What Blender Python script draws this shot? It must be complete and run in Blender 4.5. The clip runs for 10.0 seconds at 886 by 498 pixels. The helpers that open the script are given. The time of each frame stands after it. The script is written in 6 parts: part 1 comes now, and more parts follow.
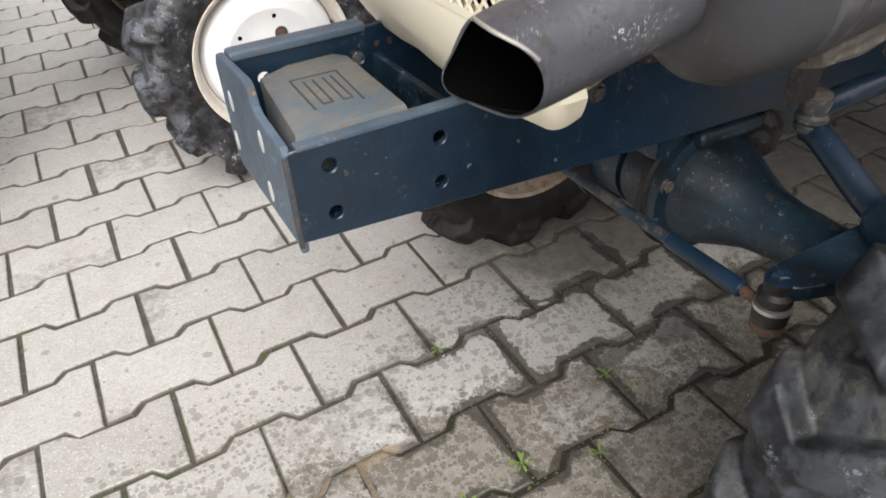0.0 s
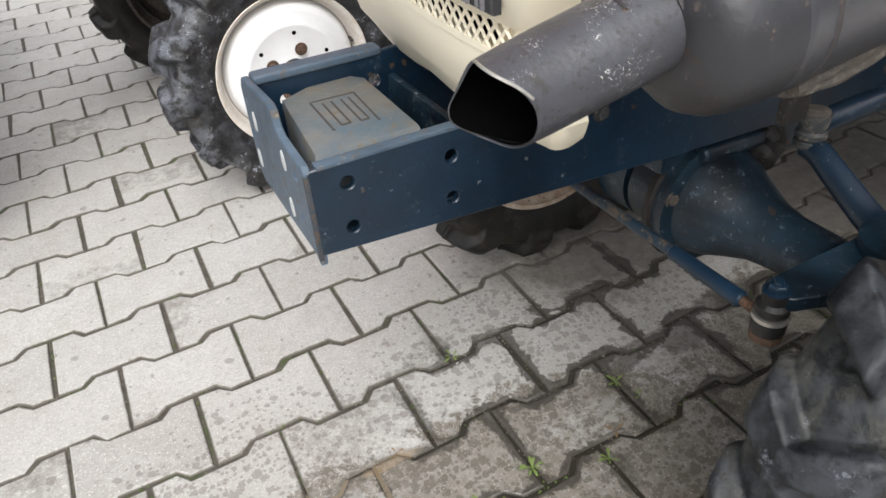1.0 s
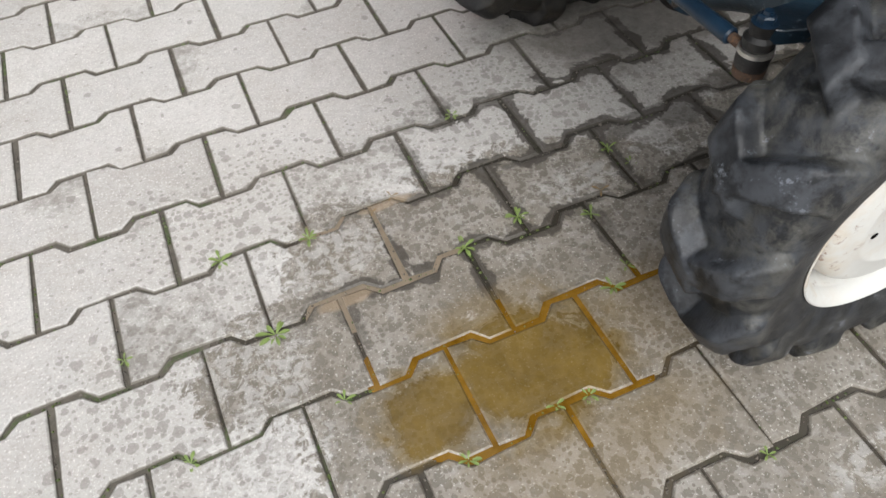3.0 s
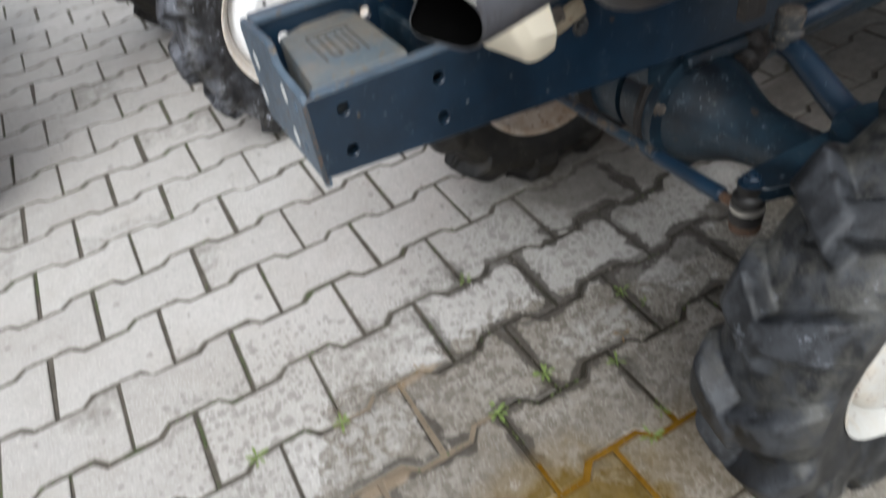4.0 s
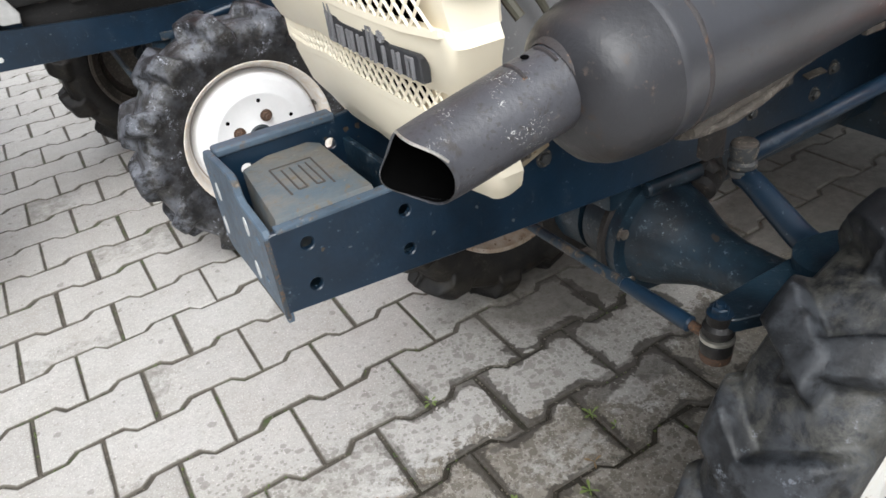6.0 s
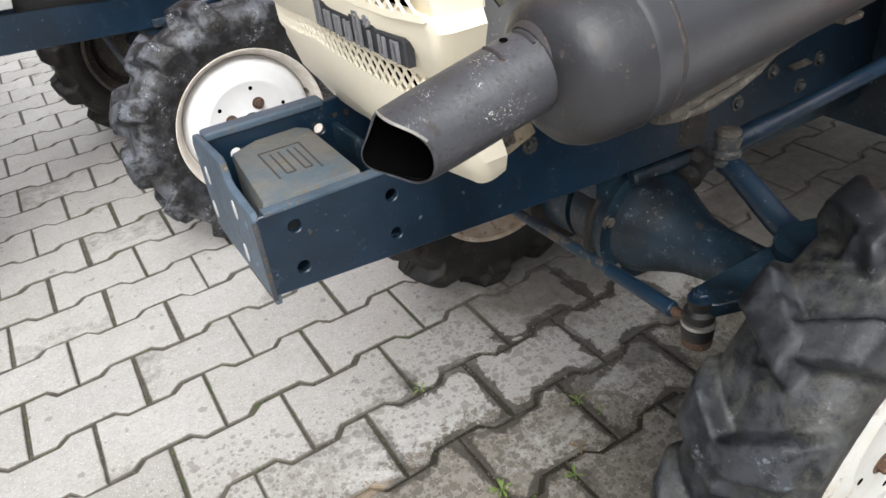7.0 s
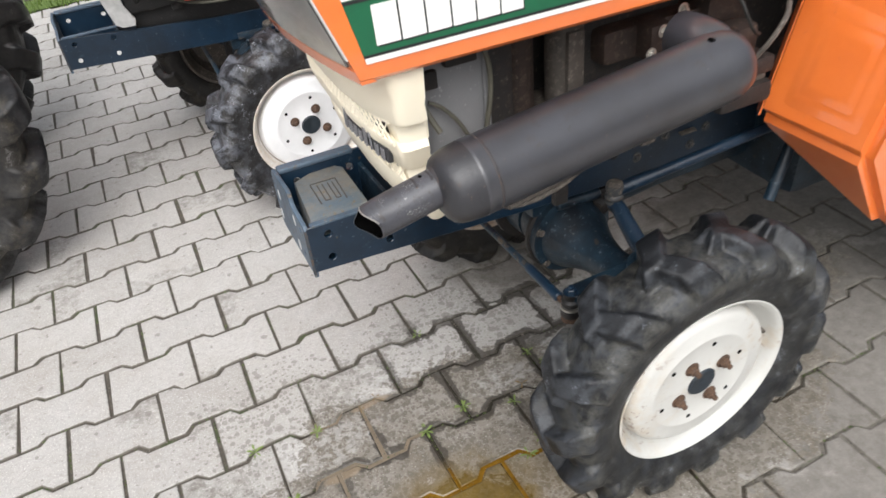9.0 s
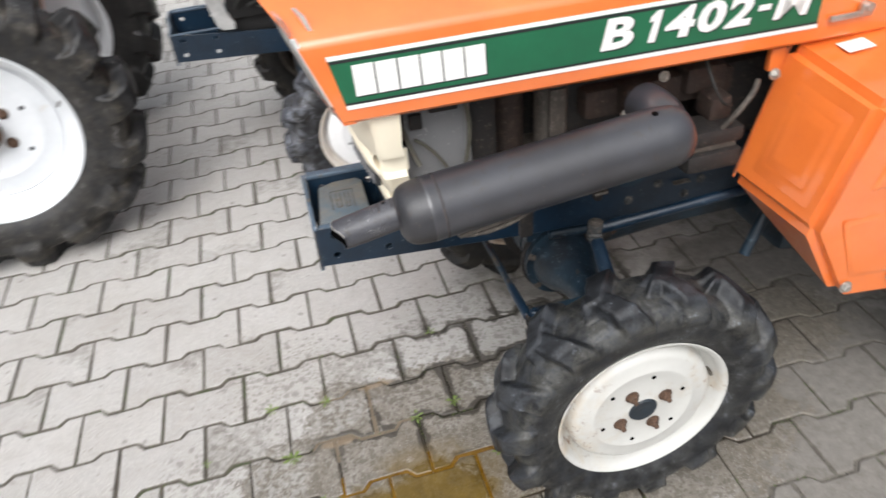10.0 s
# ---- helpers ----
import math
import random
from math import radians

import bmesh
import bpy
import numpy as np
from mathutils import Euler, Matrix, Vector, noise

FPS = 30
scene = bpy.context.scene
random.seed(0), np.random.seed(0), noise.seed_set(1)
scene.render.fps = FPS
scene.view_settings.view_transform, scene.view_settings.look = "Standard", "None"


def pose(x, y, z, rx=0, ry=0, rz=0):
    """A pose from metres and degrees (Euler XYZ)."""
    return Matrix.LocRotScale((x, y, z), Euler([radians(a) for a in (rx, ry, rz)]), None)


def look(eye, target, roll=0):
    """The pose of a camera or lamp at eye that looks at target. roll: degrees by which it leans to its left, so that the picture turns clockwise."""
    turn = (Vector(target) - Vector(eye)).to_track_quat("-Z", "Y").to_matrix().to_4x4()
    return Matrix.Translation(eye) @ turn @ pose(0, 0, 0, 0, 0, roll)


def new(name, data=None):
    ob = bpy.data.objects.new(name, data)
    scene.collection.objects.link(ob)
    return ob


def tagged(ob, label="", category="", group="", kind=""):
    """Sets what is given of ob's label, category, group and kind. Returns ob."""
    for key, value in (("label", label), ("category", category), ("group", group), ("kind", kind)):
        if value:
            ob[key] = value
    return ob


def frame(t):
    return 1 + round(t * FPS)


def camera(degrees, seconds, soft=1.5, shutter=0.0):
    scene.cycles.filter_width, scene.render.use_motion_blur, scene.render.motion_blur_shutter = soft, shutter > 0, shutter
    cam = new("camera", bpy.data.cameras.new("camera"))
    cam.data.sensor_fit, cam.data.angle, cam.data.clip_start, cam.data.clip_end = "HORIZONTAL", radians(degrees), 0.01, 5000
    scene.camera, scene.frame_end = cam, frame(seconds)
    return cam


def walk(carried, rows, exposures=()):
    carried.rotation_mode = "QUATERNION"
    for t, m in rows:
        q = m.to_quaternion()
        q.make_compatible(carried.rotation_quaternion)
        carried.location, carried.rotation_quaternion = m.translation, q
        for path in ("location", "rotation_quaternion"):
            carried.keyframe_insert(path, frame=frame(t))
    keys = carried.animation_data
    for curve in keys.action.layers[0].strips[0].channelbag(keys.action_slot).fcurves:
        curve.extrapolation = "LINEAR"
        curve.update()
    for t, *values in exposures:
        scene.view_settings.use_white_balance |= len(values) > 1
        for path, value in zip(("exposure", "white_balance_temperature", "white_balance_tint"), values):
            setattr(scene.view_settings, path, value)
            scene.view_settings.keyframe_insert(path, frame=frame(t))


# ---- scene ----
cam = camera(64.0, 10.0, 1.55, 0.4)
EXPOSURES = [(0.0, 0.11, 6450, 9), (0.6, 0.10, 6330, 9), (1.4, 0.04, 6320, 9), (3.0, 0.0, 6280, 9), (4.0, -0.08, 6120, 8), (4.6, 0.05, 6100, 8), (7.0, 0.11, 6260, 8), (8.0, 0.04, 6280, 9), (9.0, 0.0, 6320, 10), (10.0, -0.05, 6280, 10)]
PATH = [
    (0, (-0.243, -0.598, 0.86), (0.458, 0.801, -0.386), -4.1),
    (0.5, (-0.248, -0.616, 0.887), (0.425, 0.815, -0.338), -4.9),
    (1, (-0.249, -0.623, 0.885), (0.417, 0.81, -0.341), -5.1),
    (1.2, (-0.251, -0.642, 0.875), (0.248, 0.407, -0.074), -4.7),
    (1.5, (-0.267, -0.679, 0.864), (0.266, 0.61, -0.568), -4.2),
    (2, (-0.27, -0.694, 0.856), (0.231, 0.563, -0.618), -5.0),
    (2.5, (-0.286, -0.719, 0.836), (0.195, 0.444, -0.718), -2.1),
    (2.7, (-0.276, -0.724, 0.834), (0.181, 0.41, -0.749), -2.6),
    (3.8, (-0.256, -0.702, 0.867), (0.259, 0.591, -0.57), -8.4),
    (4, (-0.253, -0.695, 0.895), (0.288, 0.694, -0.439), -11.3),
    (4.2, (-0.241, -0.682, 0.910), (0.232, 0.410, -0.003), -10.8),
    (4.3, (-0.242, -0.679, 0.911), (0.261, 0.430, 0.035), -10.5),
    (4.5, (-0.244, -0.666, 0.918), (0.44, 0.817, -0.238), -10.0),
    (5, (-0.244, -0.66, 0.919), (0.48, 0.829, -0.203), -8.8),
    (5.5, (-0.241, -0.658, 0.911), (0.506, 0.821, -0.209), -8.6),
    (7, (-0.24, -0.678, 0.905), (0.518, 0.778, -0.238), -7.6),
    (7.5, (-0.248, -0.689, 0.912), (0.502, 0.761, -0.244), -8.5),
    (8, (-0.269, -0.781, 0.983), (0.464, 0.692, -0.154), -5.9),
    (8.2, (-0.261, -0.848, 1.035), (0.225, 0.260, 0.148), -7.4),
    (8.5, (-0.255, -0.945, 1.116), (0.311, 0.54, -0.098), -9.6),
    (8.7, (-0.276, -0.985, 1.162), (0.152, 0.118, 0.240), -8.6),
    (9, (-0.274, -1.039, 1.228), (0.31, 0.419, -0.01), -7.0),
    (9.2, (-0.274, -1.073, 1.257), (0.175, 0.022, 0.334), -6.2),
    (9.5, (-0.24, -1.133, 1.284), (0.352, 0.335, 0.061), -4.9),
    (9.7, (-0.181, -1.170, 1.315), (0.222, -0.054, 0.398), -5.3),
    (10, (-0.115, -1.236, 1.351), (0.198, 0.317, 0.129), -6.0),
]
walk(cam, [(t, look(eye, target, roll)) for t, eye, target, roll in PATH], EXPOSURES)
SKY, SUN = 0.147, 1.22

# ---- world, sun ----
world = bpy.data.worlds.new("overcast")
scene.world = world
world.use_nodes = True
wn, wl = world.node_tree.nodes, world.node_tree.links
wn.clear()
w_out = wn.new("ShaderNodeOutputWorld")
w_bg = wn.new("ShaderNodeBackground")
w_sky = wn.new("ShaderNodeTexSky")
w_sky.sky_type = "NISHITA"
w_sky.sun_disc = False
w_sky.sun_elevation = radians(48)
w_sky.sun_rotation = radians(200)
w_sky.dust_density = 6.0
w_hsv = wn.new("ShaderNodeHueSaturation")
w_hsv.inputs["Saturation"].default_value = 0.22
w_bg.inputs["Strength"].default_value = SKY
wl.new(w_sky.outputs[0], w_hsv.inputs["Color"])
w_tc = wn.new("ShaderNodeTexCoord")
w_sep = wn.new("ShaderNodeSeparateXYZ")
wl.new(w_tc.outputs["Generated"], w_sep.inputs[0])
w_map = wn.new("ShaderNodeMapRange")
w_map.inputs["To Min"].default_value, w_map.inputs["To Max"].default_value = 0.60, 1.95
wl.new(w_sep.outputs[2], w_map.inputs["Value"])
w_mul = wn.new("ShaderNodeVectorMath")
w_mul.operation = "SCALE"
wl.new(w_hsv.outputs[0], w_mul.inputs[0])
wl.new(w_map.outputs[0], w_mul.inputs["Scale"])
wl.new(w_mul.outputs[0], w_bg.inputs["Color"])
wl.new(w_bg.outputs[0], w_out.inputs["Surface"])
sun_data = bpy.data.lights.new("sun", "SUN")
sun_data.energy, sun_data.angle, sun_data.color = SUN, radians(60), (1.0, 0.97, 0.93)
sun = new("sun", sun_data)
sun.matrix_world = look((0, 0, 6), (2.4, 3.0, 0))


# ---- materials ----
def shader(name):
    m = bpy.data.materials.new(name)
    m.use_nodes = True
    return m, m.node_tree.nodes, m.node_tree.links, m.node_tree.nodes["Principled BSDF"]


def coords(n, l, world_space=False):
    if world_space:
        g = n.new("ShaderNodeNewGeometry")
        src = g.outputs["Position"]
    else:
        g = n.new("ShaderNodeTexCoord")
        src = g.outputs["Object"]
    return src


def noise_node(n, l, src, scale, detail=4.0, rough=0.6, dist=0.0):
    t = n.new("ShaderNodeTexNoise")
    t.inputs["Scale"].default_value = scale
    t.inputs["Detail"].default_value = detail
    t.inputs["Roughness"].default_value = rough
    t.inputs["Distortion"].default_value = dist
    l.new(src, t.inputs["Vector"])
    return t.outputs["Fac"]


def ramp(n, l, fac, a, b, ca=(0, 0, 0, 1), cb=(1, 1, 1, 1)):
    r = n.new("ShaderNodeValToRGB")
    r.color_ramp.elements[0].position, r.color_ramp.elements[1].position = a, b
    r.color_ramp.elements[0].color, r.color_ramp.elements[1].color = ca, cb
    l.new(fac, r.inputs["Fac"])
    return r.outputs["Color"]


def mix(n, l, fac, a, b, mode="MIX"):
    m = n.new("ShaderNodeMix")
    m.data_type, m.blend_type = "RGBA", mode
    for sock, v in ((m.inputs[0], fac), (m.inputs[6], a), (m.inputs[7], b)):
        if hasattr(v, "is_linked"):
            l.new(v, sock)
        elif isinstance(v, (int, float)):
            sock.default_value = v
        else:
            sock.default_value = (*v[:3], 1)
    return m.outputs[2]


def calc(n, l, op, a, b=0.0):
    m = n.new("ShaderNodeMath")
    m.operation = op
    for sock, v in ((m.inputs[0], a), (m.inputs[1], b)):
        if hasattr(v, "is_linked"):
            l.new(v, sock)
        else:
            sock.default_value = v
    return m.outputs[0]


def bump(n, l, bsdf, height, strength, distance):
    b = n.new("ShaderNodeBump")
    b.inputs["Strength"].default_value, b.inputs["Distance"].default_value = strength, distance
    l.new(height, b.inputs["Height"])
    l.new(b.outputs["Normal"], bsdf.inputs["Normal"])


def fleck_mask(n, l, src, scale, share, size):
    """Ragged drops and chips, scattered: 1 inside."""
    jit = n.new("ShaderNodeTexNoise")
    jit.inputs["Scale"].default_value = scale * 1.7
    l.new(src, jit.inputs["Vector"])
    shr = n.new("ShaderNodeVectorMath")
    shr.operation = "SCALE"
    shr.inputs["Scale"].default_value = 0.8 / scale
    l.new(jit.outputs["Color"], shr.inputs[0])
    add = n.new("ShaderNodeVectorMath")
    add.operation = "ADD"
    l.new(src, add.inputs[0])
    l.new(shr.outputs[0], add.inputs[1])
    v = n.new("ShaderNodeTexVoronoi")
    v.inputs["Scale"].default_value = scale
    l.new(add.outputs[0], v.inputs["Vector"])
    sep = n.new("ShaderNodeSeparateColor")
    l.new(v.outputs["Color"], sep.inputs[0])
    keep = calc(n, l, "LESS_THAN", sep.outputs[0], share)
    lim = calc(n, l, "MULTIPLY", calc(n, l, "ADD", sep.outputs[1], 0.35), size)
    return calc(n, l, "MULTIPLY", calc(n, l, "LESS_THAN", v.outputs["Distance"], lim), keep)


def worn(name, base, second, dirt, rough=0.5, metal=0.0, wear=0.62, dirt_at=0.58, scale=9.0, bump_amt=0.15, fine=160.0, coat=0.0, flecks=(), chips=None):
    """Paint or plastic: colour drift, dirt patches, small chips."""
    m, n, l, b = shader(name)
    src = coords(n, l)
    big = noise_node(n, l, src, scale, 5, 0.65)
    small = noise_node(n, l, src, fine, 3, 0.6)
    mid = noise_node(n, l, src, scale * 5, 6, 0.7, 0.4)
    c = mix(n, l, ramp(n, l, big, 0.35, 0.68), base, second)
    c = mix(n, l, ramp(n, l, mid, dirt_at, dirt_at + 0.12), c, dirt)
    worn_off = calc(n, l, "MULTIPLY", ramp(n, l, small, wear, wear + 0.05), ramp(n, l, mid, 0.5, 0.62))
    c = mix(n, l, worn_off, c, tuple(min(1, v * 1.9 + 0.03) for v in dirt))
    for fleck_scale, share, size, colour, amount in flecks:
        c = mix(n, l, calc(n, l, "MULTIPLY", fleck_mask(n, l, src, fleck_scale, share, size), amount), c, colour)
    if chips:
        clump = ramp(n, l, noise_node(n, l, src, 42, 3, 0.6), 0.54, 0.62)
        scrape = ramp(n, l, noise_node(n, l, src, 420, 3, 0.7, 1.5), 0.60, 0.64)
        c = mix(n, l, calc(n, l, "MULTIPLY", clump, scrape), c, chips)
    l.new(c, b.inputs["Base Color"])
    b.inputs["Metallic"].default_value = metal
    r = n.new("ShaderNodeMapRange")
    r.inputs["To Min"].default_value, r.inputs["To Max"].default_value = max(0.05, rough - 0.13), min(1, rough + 0.2)
    l.new(mid, r.inputs["Value"])
    l.new(r.outputs[0], b.inputs["Roughness"])
    b.inputs["Coat Weight"].default_value = coat
    bump(n, l, b, calc(n, l, "ADD", small, mid), bump_amt, 0.002)
    return m


def plain(name, colour, rough=0.5, metal=0.0):
    m, n, l, b = shader(name)
    src = coords(n, l)
    f = noise_node(n, l, src, 40, 4, 0.6)
    c = mix(n, l, ramp(n, l, f, 0.35, 0.7), tuple(v * 0.82 for v in colour), tuple(min(1, v * 1.12) for v in colour))
    l.new(c, b.inputs["Base Color"])
    b.inputs["Roughness"].default_value, b.inputs["Metallic"].default_value = rough, metal
    bump(n, l, b, f, 0.1, 0.002)
    return m


BLUE = worn("blue_paint", (0.0085, 0.0255, 0.050), (0.0040, 0.0105, 0.0200), (0.040, 0.057, 0.074), 0.31, wear=0.64, dirt_at=0.60, scale=7, flecks=((110, 0.07, 0.18, (0.12, 0.14, 0.15), 0.7), (75, 0.04, 0.20, (0.085, 0.060, 0.035), 0.7), (19, 0.10, 0.12, (0.010, 0.020, 0.034), 0.8)))
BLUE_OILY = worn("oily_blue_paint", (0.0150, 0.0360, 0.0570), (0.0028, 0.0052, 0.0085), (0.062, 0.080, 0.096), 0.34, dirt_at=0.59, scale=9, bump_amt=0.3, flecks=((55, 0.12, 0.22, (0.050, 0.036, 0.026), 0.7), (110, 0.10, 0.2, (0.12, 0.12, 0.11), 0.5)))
BLUE_EDGE = worn("worn_blue_edge", (0.088, 0.125, 0.170), (0.048, 0.074, 0.106), (0.11, 0.085, 0.060), 0.48, dirt_at=0.56, scale=18, flecks=((90, 0.18, 0.2, (0.15, 0.10, 0.065), 0.7), (140, 0.12, 0.2, (0.22, 0.23, 0.23), 0.6)))
BOX_METAL = worn("dusty_blue_steel", (0.182, 0.166, 0.140), (0.085, 0.118, 0.145), (0.150, 0.122, 0.086), 0.62, wear=0.74, dirt_at=0.54, scale=16, bump_amt=0.4, flecks=((120, 0.16, 0.22, (0.23, 0.22, 0.19), 0.6), (230, 0.06, 0.20, (0.12, 0.085, 0.055), 0.5)))
CREAM = worn("cream_plastic", (0.93, 0.855, 0.690), (0.91, 0.825, 0.645), (0.76, 0.67, 0.50), 0.42, dirt_at=0.66, wear=0.75, bump_amt=0.04)
MUFFLER = worn("grey_heat_paint", (0.043, 0.044, 0.052), (0.028, 0.027, 0.030), (0.032, 0.024, 0.021), 0.36, metal=0.1, dirt_at=0.58, wear=0.66, bump_amt=0.12, coat=0.6, scale=8, flecks=((160, 0.02, 0.20, (0.26, 0.26, 0.26), 0.7), (90, 0.10, 0.2, (0.022, 0.020, 0.020), 0.5)))
# muffler grey darkened for soot and for the shade on the end cone
END_SOOT_SHADE = worn("sooty_shaded_heat_paint", (0.030, 0.030, 0.034), (0.017, 0.016, 0.017), (0.040, 0.028, 0.021), 0.38, dirt_at=0.60, scale=14, bump_amt=0.2)
TAILPIPE = worn("spotted_pipe_paint", (0.062, 0.063, 0.073), (0.044, 0.044, 0.051), (0.036, 0.031, 0.030), 0.38, dirt_at=0.55, wear=0.60, bump_amt=0.3, scale=18, flecks=((260, 0.40, 0.30, (0.030, 0.026, 0.026), 0.6), (70, 0.12, 0.24, (0.070, 0.046, 0.030), 0.6), (36, 0.30, 0.26, (0.046, 0.045, 0.050), 0.6),), chips=(0.50, 0.50, 0.48))
MUFFLER.node_tree.nodes["Principled BSDF"].inputs["Specular IOR Level"].default_value = 0.65
MUFFLER.node_tree.nodes["Principled BSDF"].inputs["Coat Roughness"].default_value = 0.30
SEAM = worn("rusted_weld", (0.040, 0.034, 0.033), (0.036, 0.032, 0.034), (0.105, 0.058, 0.032), 0.6, dirt_at=0.56, scale=26, bump_amt=0.5)
CORNER = worn("rusting_corner", (0.045, 0.055, 0.065), (0.030, 0.040, 0.052), (0.105, 0.066, 0.040), 0.6, dirt_at=0.50, scale=55, bump_amt=0.4)
GROOVE = worn("grimy_groove", (0.060, 0.052, 0.044), (0.045, 0.042, 0.040), (0.090, 0.070, 0.050), 0.7, scale=60)
# pipe soot, and the flat black that paints darkness into holes and gaps
SOOT_DARK = plain("soot_dark", (0.003, 0.003, 0.003), 1.0)
SOOT_DARK.node_tree.nodes["Principled BSDF"].inputs["Specular IOR Level"].default_value = 0.0
ORANGE = worn("orange_paint", (0.80, 0.19, 0.034), (0.73, 0.158, 0.026), (0.66, 0.15, 0.04), 0.32, dirt_at=0.64, wear=0.76, bump_amt=0.03, coat=1.0)
ORANGE.node_tree.nodes["Principled BSDF"].inputs["Coat IOR"].default_value = 1.75
ORANGE.node_tree.nodes["Principled BSDF"].inputs["Coat Roughness"].default_value = 0.08
GREEN = worn("green_decal", (0.012, 0.125, 0.055), (0.010, 0.100, 0.045), (0.02, 0.13, 0.06), 0.35, dirt_at=0.7, wear=0.8, bump_amt=0.02)
WHITE = worn("white_decal", (0.84, 0.83, 0.80), (0.80, 0.79, 0.75), (0.70, 0.68, 0.63), 0.45, dirt_at=0.68, wear=0.8, bump_amt=0.02)
BLACK = plain("black_plastic", (0.018, 0.018, 0.020), 0.45)
BADGE = worn("badge_plastic", (0.030, 0.031, 0.034), (0.022, 0.022, 0.025), (0.07, 0.068, 0.062), 0.5, dirt_at=0.6, scale=30)
BADGE_GREY = worn("badge_face", (0.22, 0.22, 0.23), (0.16, 0.16, 0.17), (0.09, 0.085, 0.08), 0.5, dirt_at=0.58, scale=40)
RUST = worn("rusty_steel", (0.095, 0.055, 0.036), (0.060, 0.038, 0.028), (0.15, 0.080, 0.040), 0.8, dirt_at=0.5, scale=60, bump_amt=0.6, flecks=((200, 0.2, 0.25, (0.05, 0.04, 0.035), 0.7),))
BARE = worn("stained_bare_steel", (0.30, 0.255, 0.185), (0.22, 0.18, 0.125), (0.13, 0.085, 0.045), 0.6, dirt_at=0.54, scale=30, bump_amt=0.3)
GREASY = worn("greasy_steel", (0.052, 0.054, 0.056), (0.028, 0.030, 0.032), (0.17, 0.145, 0.11), 0.5, dirt_at=0.53, scale=26, bump_amt=0.5)
BLUE_RUST = worn("rust_stained_blue", (0.014, 0.033, 0.054), (0.010, 0.020, 0.032), (0.095, 0.072, 0.048), 0.45, dirt_at=0.525, scale=14, bump_amt=0.5, flecks=((140, 0.15, 0.2, (0.17, 0.15, 0.12), 0.6),))
MUDDY_RIM = worn("muddy_enamel", (0.66, 0.61, 0.54), (0.34, 0.22, 0.13), (0.17, 0.095, 0.050), 0.55, dirt_at=0.55, scale=10, bump_amt=0.3, flecks=((60, 0.25, 0.24, (0.16, 0.085, 0.04), 0.7),))
ENGINE = worn("oily_engine", (0.016, 0.014, 0.013), (0.010, 0.009, 0.009), (0.034, 0.026, 0.021), 0.6, dirt_at=0.52, scale=16, bump_amt=0.5)
ENGINE_BROWN = worn("rusty_engine", (0.040, 0.023, 0.017), (0.024, 0.016, 0.013), (0.066, 0.045, 0.033), 0.7, dirt_at=0.52, scale=18, bump_amt=0.5)
CASTING = worn("dirty_casting", (0.085, 0.072, 0.060), (0.050, 0.043, 0.037), (0.14, 0.122, 0.102), 0.65, dirt_at=0.52, scale=24, bump_amt=0.5)
PANEL_GREY = worn("grey_sheet", (0.19, 0.19, 0.195), (0.165, 0.165, 0.17), (0.22, 0.215, 0.205), 0.5, dirt_at=0.63, scale=10)
REFLECTOR = worn("lamp_reflector", (0.80, 0.80, 0.78), (0.66, 0.67, 0.66), (0.52, 0.53, 0.51), 0.30, metal=0.7, scale=30, bump_amt=0.5)
ZINC = worn("zinc_bolt", (0.62, 0.60, 0.56), (0.50, 0.48, 0.44), (0.30, 0.24, 0.17), 0.35, metal=0.85, scale=80)
CABLE = plain("black_cable", (0.020, 0.020, 0.018), 0.6)
CABLE_OLIVE = plain("olive_cable", (0.085, 0.080, 0.060), 0.65)
PALE = plain("pale_plug", (0.62, 0.63, 0.62), 0.5)
GUARD = plain("guard_paint", (0.46, 0.46, 0.45), 0.5)
# blacker than ENGINE: shade under the second hood is put into the colour
OILY_SHADE = worn("oily_shade", (0.0055, 0.0050, 0.0050), (0.0035, 0.0032, 0.0032), (0.013, 0.011, 0.010), 0.65, dirt_at=0.55, scale=20, bump_amt=0.5)
HUB_BLUE = plain("hub_blue", (0.018, 0.026, 0.034), 0.5)
RED = plain("red_paint", (0.28, 0.035, 0.022), 0.45)


